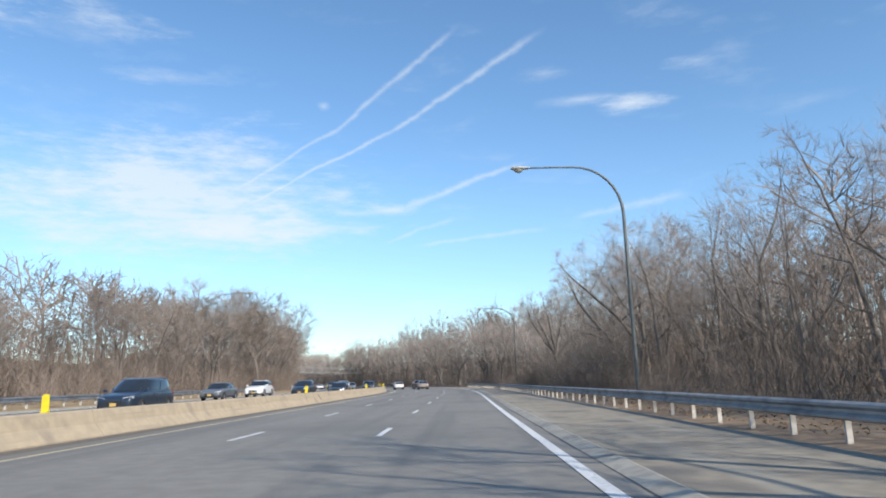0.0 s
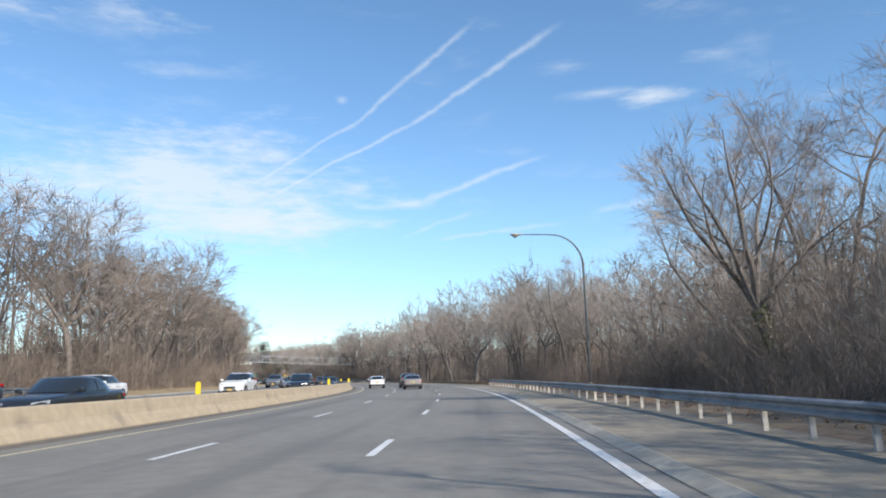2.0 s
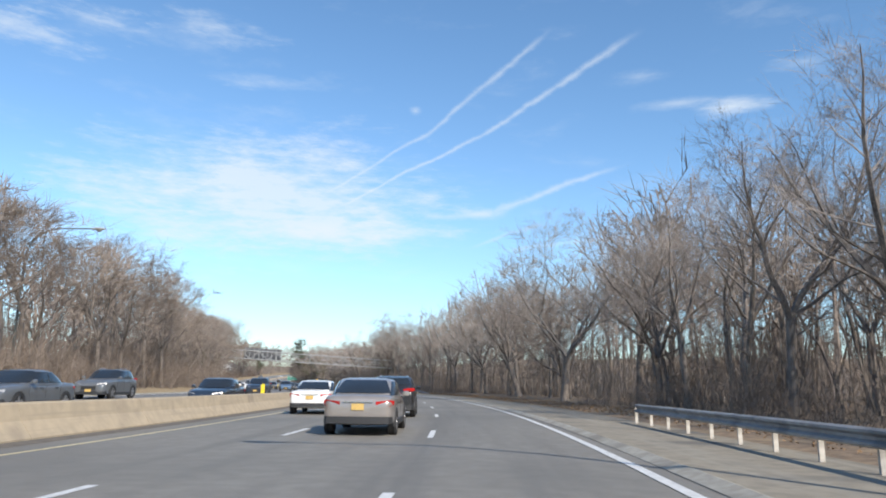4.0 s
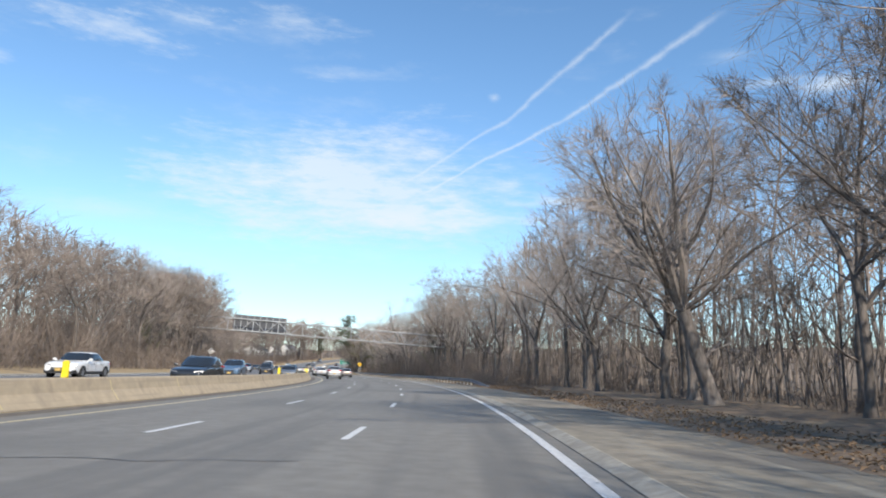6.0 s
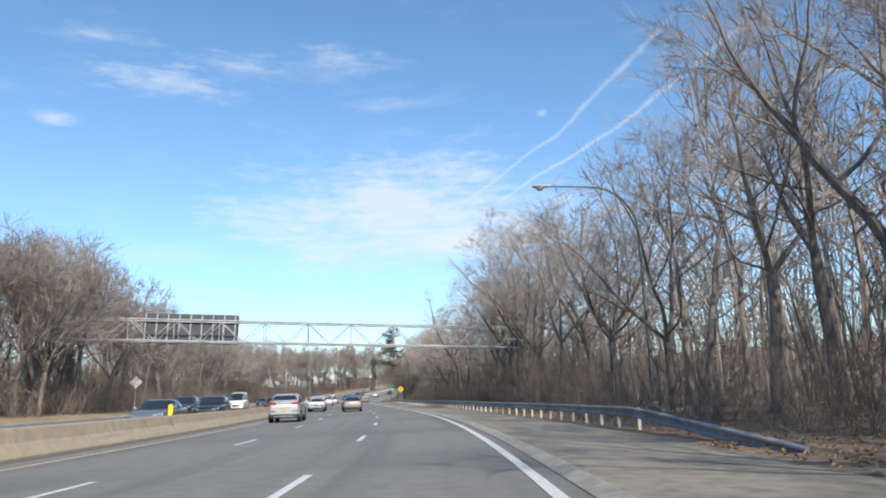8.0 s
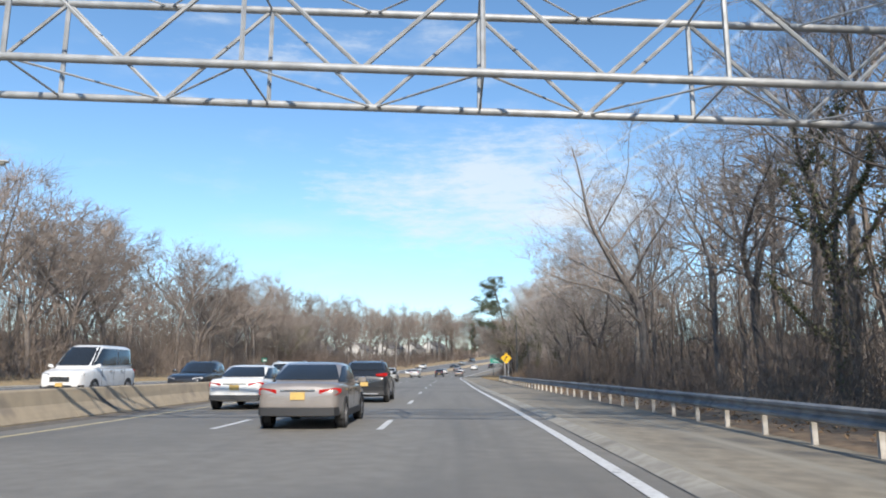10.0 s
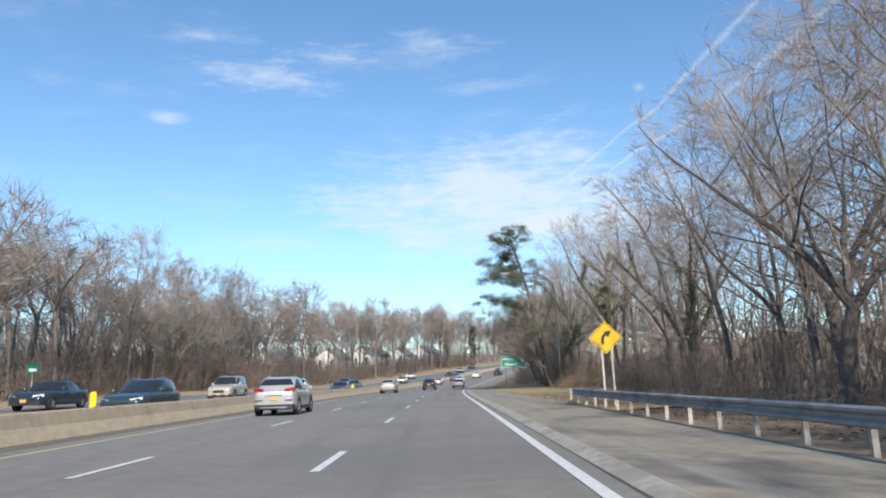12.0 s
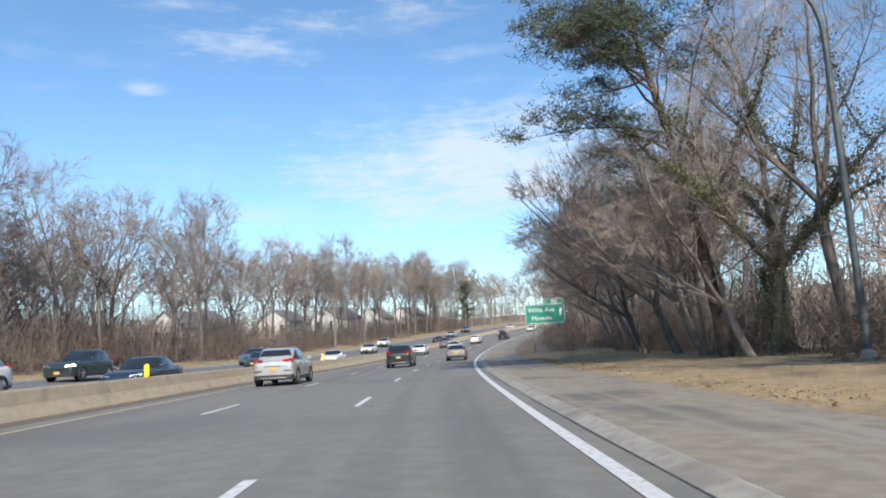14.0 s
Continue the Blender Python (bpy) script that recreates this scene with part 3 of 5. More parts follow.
rng = random.Random(5)
RIGHT_LINE = ([50, 67, 80, 92, 101, 110, 119, 131, 146, 153, 173, 194, 216, 251, 290, 318, 328, 350, 366, 380, 400, 410, 435, 450, 640],
              [11, 12, 12.5, 15, 14.5, 12.5, 12, 15, 13, 12, 13, 17.5, 20, 24, 21, 21, 18, 18, 16.5, 16.5, 14, 15, 19, 19, 17])
LEFT_LINE = ([45, 90, 96, 118, 135, 164, 195, 240, 270, 324, 350, 384, 420, 440, 455, 475, 486, 496, 530, 610, 700],
             [9, 9.5, 11, 15, 16.5, 17, 17, 15.5, 14, 18.5, 18.5, 16.5, 15, 17, 15, 13.5, 15, 19, 21, 23, 23])
# right-hand wood: the front row, then the second
# trees before about s 40 are never in view, added for their shadows
s = -6.0
while s < 396:
    high = min(float(np.interp(s, *RIGHT_LINE)), 19.0 if s < 320 else 30) * (rng.uniform(0.80, 1.0) if s < 95 or s > 320 else rng.uniform(0.74, 0.97))
    if not (198 < s < 217 or 226 < s < 233 or 246 < s < 254 or 110 < s < 118):
        tree(rng.choice(FULL if rng.random() < 0.8 else PALE), s, -rng.uniform(9.5, 14) - (1.5 if s < 262 else 2.5 if 322 < s < 347 else 0), high, rng.uniform(0, 360), wide=rng.uniform(1.1, 1.35))
    s += rng.uniform(2.3, 3.6) if s < 92 else rng.uniform(4.2, 6.2) if s < 132 else rng.uniform(3.0, 4.8)
tree(OAK, 208.0, -9.4, 18.5, 130, label="large spreading bare oak close to the shoulder", wide=1.15)
tree(FAN, 229.5, -10.4, 14.8, 10, label="fan-shaped bare tree with many limbs close to the shoulder", wide=1.1)
tree(OAK, 237.0, -10.9, 16.0, 250, label="broad bare tree with dark limbs at the wood's edge", wide=1.15)
tree(OAK, 250.0, -11.0, 17.0, 330, label="wide-limbed bare tree at the wood's edge", wide=1.2)
tree(OAK, 89.0, -11.6, 14.5, 200, label="broad bare tree behind the guardrail", wide=1.15)
# the tree at s 36 stays out of view and only throws shadow
for s, off, high, turn in ((36, -10.0, 15, 20), (101, -12.6, 14, 310)):
    tree(FULL[0], s, off, high, turn, label="thick-limbed bare tree behind the guardrail", wide=1.3)
# freely placed trees, added for the shadows they throw forward over the road
for s, off, high, turn in ((168, -11.8, 14, 10), (174, -11.0, 14.5, 100), (180, -11.8, 14, 200), (185, -10.8, 15, 290), (190.5, -11.2, 14, 50), (195, -11.4, 15, 160)):
    tree((FULL[0], OAK, FULL[5])[int(s) % 3], s, off, high, turn, label="thick-limbed bare tree close to the shoulder", wide=1.15)
tree(OAK, 313.5, -11.8, 20.5, 25, label="great round-crowned bare tree behind the guardrail", wide=1.1)
tree(OAK, 386.0, -13.5, 17.5, 290, label="broad bare oak behind the warning sign", wide=1.1)
tree(OAK, 364.5, -10.8, 14.0, 40, label="broad bare oak reaching out over the shoulder", wide=1.15)
tree(OAK, 380.0, -10.2, 14.0, 170, label="broad bare oak above the guardrail's end", wide=1.1)
tree(OAK, 409.5, -14.2, 15.0, 200, label="broad bare tree behind the brambles")
tree(FULL[5], 414.5, -17.0, 16.5, 60, label="stout bare tree behind the brambles")
for s, off, high, turn in ((116, -15.5, 14.5, 80), (121, -14.2, 15.5, 10), (125.5, -16.0, 16.0, 220)):
    tree(PALE[int(s) % 2], s, off, high, turn, label="tall pale-barked bare tree behind the guardrail", wide=1.2)
tree(PALE[1], 426.0, -15.2, 14.0, 70, label="pale-barked bare tree behind the brambles")
tree(FULL[3], 374.0, -9.8, 14.5, 120, label="bare tree beside the guardrail's end", wide=1.1)
tree(OAK, 166.0, -14.0, 15.0, 60, label="broad bare tree behind the guardrail")
s = 402.0
while s < 640:
    off = rng.uniform(15.5, 19) if s < 436 else rng.uniform(12.0, 15.0)
    high = float(np.interp(s, *RIGHT_LINE))
    tree(rng.choice(FULL[1:] if s < 480 else MID), s, -off, high * rng.uniform(0.8, 1.05), rng.uniform(0, 360))
    s += rng.uniform(3.4, 5.5)
# left-hand wood
for s, off in ((306, 31.0), (310.5, 29.8), (313, 33.5), (320, 32)):
    tree(MID[int(s) % 5], s, off, 15.5, s * 7, "bare trees beyond the far lanes", "leafless brown tree behind the far verge", 1.2)
s = 46.0
while s < 660:
    high = float(np.interp(s, *LEFT_LINE))
    if s < 425:
        tree(rng.choice(ROUND + MID[:1]), s, rng.uniform(30.5, 37), high * rng.uniform(0.75, 1.05), rng.uniform(0, 360), "bare trees beyond the far lanes", "leafless brown tree behind the far verge", rng.uniform(1.1, 1.4))
        s += rng.uniform(3.0, 4.8)
    else:
        tree(rng.choice(ROUND), s, rng.uniform(31, 42), max(high, 16) * rng.choice((0.62, 0.8, 0.95, 1.08, 1.22) if s < 525 else (0.7, 0.85, 0.95, 1.05, 1.12)), rng.uniform(0, 360), "bare trees beyond the far lanes", "round-crowned leafless tree standing clear behind the far verge", rng.uniform(0.9, 1.15))
        s += rng.uniform(4.0, 6.4) if s < 525 else rng.uniform(2.4, 4.0)


for s, off, high, k in ((519, 43.8, 19.5, 1), (556, 42.6, 22.0, 0), (587, 45.0, 22.0, 2), (611, 41.0, 19.0, 1)):
    tree(ROUND[k], s, off, high, s * 11, "bare trees beyond the far lanes", "tall oval-crowned bare tree rising above the far wood")
s = 402.0
while s < 484:
    tree(rng.choice(MID), s, rng.uniform(33, 42), rng.uniform(11, 15), rng.uniform(0, 360), "bare trees beyond the far lanes", "leafless brown tree in the thick of the far wood", 1.3)
    s += rng.uniform(2.4, 4.0)


# the depth of the woods, past counting
def woodland(seed, n=8, wide=30.0, deep=13.0, counts=(3, 3, 2), thin=0.039):
    r = random.Random(seed)
    shape = Mesh()
    for k in range(n + 5):
        tall = k < n
        w, c = (bare_tree(r.randint(0, 9999), r.uniform(14, 21), r.uniform(0.3, 0.5), 6, r.uniform(0.14, 0.26), counts, thin, r.uniform(0.45, 0.65), far=True, leaders=r.choice((1, 1, 2))) if tall else
                bare_tree(r.randint(0, 9999), r.uniform(4, 9), 0.1, 4, r.uniform(0.04, 0.07), (3, 3, 3), 0.026, 0.9, far=True, leaders=2))
        dx, dy = r.uniform(-deep / 2, deep / 2), (r.uniform(-0.5, 0.5) if not tall else (k + r.uniform(0.1, 0.9)) / n - 0.5) * wide
        for m in (w, c):
            shape.add([(x + dx, y + dy, z) for x, y, z in m.v], m.f)
    return shape.data("woodland", BROWN_TWIG)


WOODS = [woodland(70 + i) for i in range(5)]
FAR_WOODS = [woodland(80 + i, 6, counts=(2, 2, 2), thin=0.055) for i in range(4)]


def woods(s, off, size=1.0):
    ob = part("woodland", rng.choice(FAR_WOODS if off < -38 or off > 49 else WOODS), None, None, m=stand(s, off, rng.choice((0, 180)), -0.2))
    ob.scale = (1, 1, size)
    tagged(ob, "deep stand of leafless grey-brown trees", "woods", "", "stuff")


for s in np.arange(52, 650, 25):
    high = min(float(np.interp(s, *RIGHT_LINE)), 21.5) / 20
    woods(s, -21 if s < 400 else -24, high * (0.5 if 402 < s < 460 else 1.0))
    if s < 420:
        woods(s + 12, -35, high * 1.05)
        woods(s + 5, -51, high * 1.05)
    high = float(np.interp(s, *LEFT_LINE)) / 20
    if s < 505:
        woods(s, 44 if s < 425 else 50, high * 0.95)
    if s > 400:
        woods(s + 12, 70, high * 0.85)
    if s > 460:
        woods(s + 4, 84, high * 0.85)
    if s < 425:
        woods(s + 8, 58, high * 0.95)
    if 465 < s < 570:
        woods(s + 9, -40, 0.9)
for s in np.arange(660, 770, 28):
    for off in (-26, 40, 56):
        woods(s, off, 1.0)


def sapling_stand(seed, n=30, wide=16.0, deep=6.0):
    """Thin young trunks with a few branches, past counting."""
    r = random.Random(seed)
    shape = Mesh()
    for _ in range(n):
        h = r.uniform(4.5, 10)
        st = bough(r, (r.uniform(-deep, deep) / 2, r.uniform(-wide, wide) / 2, -0.2), (r.gauss(0, 0.12), r.gauss(0, 0.12), 1), h, r.uniform(0.03, 0.085), 4, 0.02, 0.13)
        shape.tube(st[0], [max(q, 0.012) for q in st[1]], 4, False)
        for _ in range(10):
            p, d, _q = along(*st, r.uniform(0.25, 1.0))
            e = p + (aside(r, d, r.uniform(0.5, 1.1)) + Vector((0, 0, 0.25))) * (h * r.uniform(0.1, 0.22))
            spike(shape, p, e, 0.013)
            for _ in range(3):
                q = p.lerp(e, r.uniform(0.3, 1.0))
                spike(shape, q, q + aside(r, (e - p).normalized(), r.uniform(0.4, 0.9)) * (h * r.uniform(0.05, 0.11)), 0.008)
    return shape.data("saplings", BARK)


SAPLINGS = [sapling_stand(400 + i) for i in range(4)]


def saplings(s, off, size=1.0):
    ob = part("saplings", rng.choice(SAPLINGS), None, None, m=stand(s, off, rng.choice((0, 180)), -0.1))
    ob.scale = (1, 1, size)
    tagged(ob, "thin bare saplings crowded among the trees", "saplings", "", "stuff")


for s in np.arange(30, 396, 13.0):
    for off in (-15.5, -22.0):
        saplings(s + rng.uniform(-4, 4), off, rng.uniform(0.75, 1.15))
for s in np.arange(50, 560, 14.0):
    saplings(s + rng.uniform(-4, 4), 37, rng.uniform(0.7, 1.1))
for s in np.arange(470, 500, 13.0):
    saplings(s + rng.uniform(-4, 4), -19, rng.uniform(0.7, 1.0))


# ---- undergrowth ----
def thicket(seed, n, high, wide, deep, twigs=6, stem=0.018, thin=0.014):
    r = random.Random(seed)
    shape = Mesh()
    for _ in range(n):
        x, y, h = r.uniform(-deep, deep), r.uniform(-wide, wide), high * r.uniform(0.35, 1.0)
        st = bough(r, (x, y, -0.1), (r.uniform(-0.5, 0.5), r.uniform(-0.5, 0.5), 1), h, stem, 2, -0.06, 0.3)
        shape.tube(st[0], [max(q, stem * 0.5) for q in st[1]], 3, False)
        for _ in range(twigs):
            p, d, q = along(*st, r.uniform(0.12, 1.0))
            e = p + aside(r, d, r.uniform(0.4, 1.1)) * (h * r.uniform(0.18, 0.42))
            spike(shape, p, e, thin)
    return shape.data("brush", BRUSH)


BUSHES = [thicket(90 + i, 36, h, 2.0, 1.1) for i, h in enumerate((2.2, 3.0, 3.8))]
# the same thickets in the darker brown, for the far side past s 418
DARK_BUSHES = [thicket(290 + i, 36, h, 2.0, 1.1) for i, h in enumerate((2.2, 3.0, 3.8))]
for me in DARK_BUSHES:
    me.materials[0] = DARK_BRUSH
FINE = [thicket(190 + i, 58, h, 2.0, 1.1, 12, 0.010, 0.0065) for i, h in enumerate((2.2, 3.0, 3.8))]


TALL = [thicket(490 + i, 46, h, 2.6, 1.6, 26, 0.022, 0.0085) for i, h in enumerate((6.0, 7.5))]
for me in TALL:
    me.materials[0] = BROWN_TWIG


def tall_brush(s, off, size=1.0):
    ob = part("tall_brush", rng.choice(TALL), None, None, m=stand(s, off, rng.uniform(-15, 15) + rng.choice((0, 180))))
    ob.scale = (size, size, size)
    tagged(ob, "tall pale-brown tangle of fine bare shoots before the trees", "brush", "", "stuff")


def brush(s, off, k, size=1.0):
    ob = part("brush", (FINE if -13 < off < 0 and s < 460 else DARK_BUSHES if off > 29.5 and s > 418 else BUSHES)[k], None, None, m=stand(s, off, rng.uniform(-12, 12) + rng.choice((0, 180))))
    ob.scale = (size, 1.1, size)
    tagged(ob, "tangle of bare brown brush at the wood's edge", "brush", "", "stuff")


for s in np.arange(46, 400, 3.0):
    if not 196 < s < 262:
        brush(s, -rng.uniform(7.6, 9.5), rng.choice((0, 1, 1, 2)), rng.uniform(0.7, 1.15))
for s in np.arange(46, 640, 5.5):
    if not 205 < s < 300:
        brush(s + 2, -rng.uniform(12.5, 17), 2, rng.uniform(0.9, 1.9) if s < 402 or s > 470 else rng.uniform(0.6, 1.0))
    if s < 630:
        brush(s, rng.uniform(38, 44), 2, rng.uniform(1.0, 1.7))
for s in np.arange(404, 600, 3.0):
    base = 14.5 if s < 435 else 12.5
    brush(s, -base - rng.uniform(0, 2.0), rng.choice((1, 2)), rng.uniform(0.8, 1.2))
for s in np.arange(46, 640, 4.4):
    if s < 440 or rng.random() < 0.45:
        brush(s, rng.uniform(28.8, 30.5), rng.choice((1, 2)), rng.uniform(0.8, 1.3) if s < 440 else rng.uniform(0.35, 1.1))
    if s < 640:
        brush(s + 2, rng.uniform(31.5, 34), 2, rng.uniform(1.0, 1.6))
for s in np.arange(40, 400, 5.0):
    if not 200 < s < 262:
        brush(s, -rng.uniform(25, 29), 2, rng.uniform(1.5, 2.3))
for s in np.arange(46, 430, 6.0):
    brush(s, rng.uniform(46, 52), 2, rng.uniform(1.5, 2.3))
for s in np.arange(184, 216, 3.0):
    brush(s, -rng.uniform(17, 23), rng.choice((1, 2)), rng.uniform(1.1, 1.8))
for s in np.arange(216, 300, 4.0):
    brush(s, -rng.uniform(12, 15), 0, rng.uniform(0.5, 0.9))
for s in np.arange(424, 480, 2.6):
    brush(s, rng.uniform(30, 38), 2, rng.uniform(0.9, 1.7))
for s in np.arange(440, 760, 5.0):
    brush(s, rng.uniform(74, 86), 2, rng.uniform(2.0, 2.8))
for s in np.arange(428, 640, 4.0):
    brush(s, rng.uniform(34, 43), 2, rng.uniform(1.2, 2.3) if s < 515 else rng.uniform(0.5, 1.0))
for s in np.arange(430, 515, 5.0):
    brush(s, rng.uniform(50, 60), 2, rng.uniform(1.2, 2.0))
for s in np.arange(515, 700, 5.0):
    brush(s, rng.uniform(66, 72), 2, rng.uniform(1.4, 2.2))
for s in np.arange(516, 650, 4.2):
    tall_brush(s, rng.uniform(42, 47), rng.uniform(0.6, 1.1))
for s, off, k, size in ((296, -9.5, 2, 1.25), (300, -10.5, 2, 1.5), (304, -9.4, 2, 1.3), (309, -10.0, 2, 1.5), (313, -9.4, 2, 1.45), (318, -9.6, 2, 1.5), (322, -10.6, 2, 1.4), (326, -9.4, 2, 1.3)):
    brush(s, off, k, size)
for s, off, size in ((406, -12.0, 0.9), (410, -12.6, 1.1), (413, -10.8, 0.9), (416, -11.8, 1.2), (419, -10.4, 0.9), (422, -12.2, 1.2), (426, -11.0, 1.0), (429, -12.4, 1.2), (433, -11.4, 1.1)):
    brush(s, off - 2.5, rng.choice((0, 1)), size)
for s in np.arange(440, 476, 3.0):
    brush(s, -rng.uniform(11.5, 14), 2, rng.uniform(0.7, 1.1))
for s in np.arange(484, 560, 3.0):
    brush(s, -rng.uniform(8.8, 11.0), rng.choice((0, 1, 2)), rng.uniform(0.8, 1.3))


for s in np.arange(92, 136, 2.8):
    tall_brush(s, -rng.uniform(9.8, 11.2), rng.uniform(0.55, 0.85))
    tall_brush(s + 1.2, -rng.uniform(12.5, 14.5), rng.uniform(0.85, 1.25))
for s in np.arange(368, 398, 4.5):
    tall_brush(s, -rng.uniform(13.5, 16.0), rng.uniform(0.6, 0.9))
for s in np.arange(400, 516, 4.6):
    tall_brush(s, rng.uniform(37, 45), rng.uniform(0.8, 1.15))


# ---- the pine, the ivy, the leaning trees ----
PINE_BARK = material("pine_bark", (0.13, 0.095, 0.07), (0.06, 0.045, 0.036), 3.0, 0.9)
NEEDLE = material("pine_needle", (0.125, 0.145, 0.085), (0.062, 0.078, 0.048), 3.0, 0.7)
IVY = material("ivy_leaf", (0.165, 0.165, 0.070), (0.085, 0.090, 0.040), 4.0, 0.5, spot=(0.20, 0.17, 0.06), spot_scale=2.5, spot_edge=(0.58, 0.7))


def pine(s, off, high, lean, reach, seed, label, first=0.42):
    r = random.Random(seed)
    t = thing("pine_tree", stand(s, off, 0, -0.1), label, "tree")
    wood, green = Mesh(), Mesh()
    stem = [Vector((lean * (u ** 1.6), 0.4 * math.sin(u * 4), high * u)) for u in np.linspace(0, 1, 9)]
    wood.tube(stem, [0.30 * (1 - 0.85 * u) + 0.03 for u in np.linspace(0, 1, 9)], 8, False)
    for i in range(26):
        u = first + (0.99 - first) * i / 25
        p, d, q = along(stem, [0.2] * 9, u)
        a = r.uniform(0, 2 * math.pi)
        ln = reach * (1.04 - u) ** 0.5 * r.uniform(0.7, 1.1)
        br = bough(r, p, (0.75 * math.cos(a) - 0.6, math.sin(a), r.uniform(-0.10, 0.3)), ln, 0.07, 5, 0.02, 0.17)
        wood.tube(br[0], br[1], 4, False)
        for k in range(8):
            c, d2, q = along(*br, r.uniform(0.35, 1.0) if k else 1.0)
            root = c.copy()
            c = c + Vector((r.uniform(-1.2, 0.9), r.uniform(-1.1, 1.1), r.uniform(-0.15, 0.8)))
            spike(wood, root, c, 0.03)
            size = r.uniform(0.55, 1.05)
            for _ in range(105):
                e = Vector((r.gauss(0, 1), r.gauss(0, 1), r.gauss(0.45, 0.5))).normalized()
                o = c + Vector((r.gauss(0, 0.42), r.gauss(0, 0.42), r.gauss(0.05, 0.19))) * size
                spike(green, o, o + e * r.uniform(0.22, 0.42), 0.020)
    part("trunk", wood, PINE_BARK, t, smooth=50)
    part("crown", green, NEEDLE, t, "dark green clumps of needles")


pine(443, -10.0, 18.0, -3.6, 10.4, 3, "tall leaning pine with clumps of dark needles", 0.46)
pine(640, 33.0, 15.0, 0.6, 5.0, 4, "far dark green pine behind the verge", 0.2)


def ivy_tree(s, off, high, seed, label, n=2400, reach=0.5, thick=0.35, kind=None, core=99.0):
    """A tree whose trunk and lower limbs are wrapped in leaves."""
    r = random.Random(seed)
    kind = kind or FULL[seed % 3 + 1]
    t = tree(kind, s, off, high, seed * 50, label=label)
    top = HIGH[kind[1].name] * reach
    edges = [(kind[0].vertices[e.vertices[0]].co, kind[0].vertices[e.vertices[1]].co) for e in kind[0].edges]
    edges = [(a, b) for a, b in edges if 0.3 < a.z < top and 0.3 < b.z < top and (a - b).length > 0.4 and math.hypot(a.x, a.y) < core and math.hypot(b.x, b.y) < core]
    leaves = Mesh()
    for _ in range(2 * n):
        a, b = r.choice(edges)
        p = a.lerp(b, r.random())
        fat = thick * (0.35 + 1.3 * max(0.0, noise.noise(p * 0.45) + 0.35))
        n_ = Vector((r.gauss(0, 1), r.gauss(0, 1), r.gauss(0.2, 0.6))).normalized()
        p = p + n_ * abs(r.gauss(0, fat))
        o = n_.orthogonal().normalized()
        o.rotate(Matrix.Rotation(r.uniform(0, 6.3), 3, n_))
        q = n_.cross(o)
        w = r.uniform(0.045, 0.085)
        leaves.add([p + o * w, p + q * w + n_ * 0.03, p - o * w, p - q * w + n_ * 0.03, p + n_ * 0.05], [(0, 1, 4), (1, 2, 4), (2, 3, 4), (3, 0, 4)])
    part("ivy", leaves, IVY, t, "yellow-green ivy leaves up the trunk")


CANDELABRA = bare_tree(77, 15, 0.20, 7, 0.42, (4, 5, 5), 0.010, 0.72, (0, 0), 0, 0.10, leaders=5)
CANDELABRA = (CANDELABRA[0].data("trunk", BARK, 50), CANDELABRA[1].data("crown", TWIG))
HIGH[CANDELABRA[1].name] = height_of(CANDELABRA[1])
ivy_tree(400, -12.6, 13.5, 8, "stout many-stemmed tree with ivy up its limbs", 2400, 0.70, 0.15, CANDELABRA)
FORKED = bare_tree(233, 20, 0.36, 8, 0.36, (6, 6, 7), 0.0085, 0.55, (-0.07, 0), 0, 0.08, leaders=2)
FORKED = (FORKED[0].data("trunk", BARK, 50), FORKED[1].data("crown", TWIG))
HIGH[FORKED[1].name] = height_of(FORKED[1])
ivy_tree(421.5, -12.6, 17.5, 0, "tall forked tree with its trunk and stems wrapped in ivy", 5200, 0.72, 0.22, FORKED, 2.6)
ivy_tree(427, -15.5, 21, 4, "tall bare tree wrapped in ivy to its limbs", 2000, 0.5, 0.27)
ivy_tree(441, -11.2, 15.5, 3, "broad tree smothered in dark ivy", 9000, 0.80, 0.62, OAK)
ivy_tree(438, 32.0, 15, 7, "bare tree with ivy hanging from its limbs", 3000, 0.6, 0.55, OAK)
ivy_tree(331, -12.0, 18.5, 2, "tall bare tree with ivy on its trunk", 1800, 0.55, 0.3)
ivy_tree(291, 32.0, 13, 5, "bare tree with yellowing ivy behind the far verge", 1200, 0.5, 0.3)

ivy_tree(118.5, -10.8, 12.5, 0, "leaning fan-crowned bare tree with an ivy-clad trunk", 700, 0.32, 0.12, FAN)

ARCH = bare_tree(301, 11, 0.26, 10, 0.27, (7, 6, 8), 0.0080, 0.95, (-0.42, 0), 2, 0.03, leaders=3)
ARCH = (ARCH[0].data("trunk", BARK, 50), ARCH[1].data("crown", BROWN_TWIG))
HIGH[ARCH[1].name] = height_of(ARCH[1])
for s, off, high, turn in ((441, -10.4, 10, -30), (446.5, -10.6, 12.5, 5), (452, -11.0, 13, 25), (457, -10.6, 11, 5), (464, -11.8, 13, -10), (471, -12.6, 13, 20), (478, -13, 12, 0)):
    tree(ARCH, s, off, high, turn, label="bushy bare tree leaning out towards the road", wide=1.1)
tree(ARCH, 211.5, -11.2, 10.5, 5, label="bare tree leaning over the shoulder on a thick slanting limb", wide=1.15)


# ---- mounds of dead vines ----
VINE = material("dead_vine", (0.325, 0.240, 0.160), (0.180, 0.126, 0.085), 1.8, 0.95, vary=0.2)


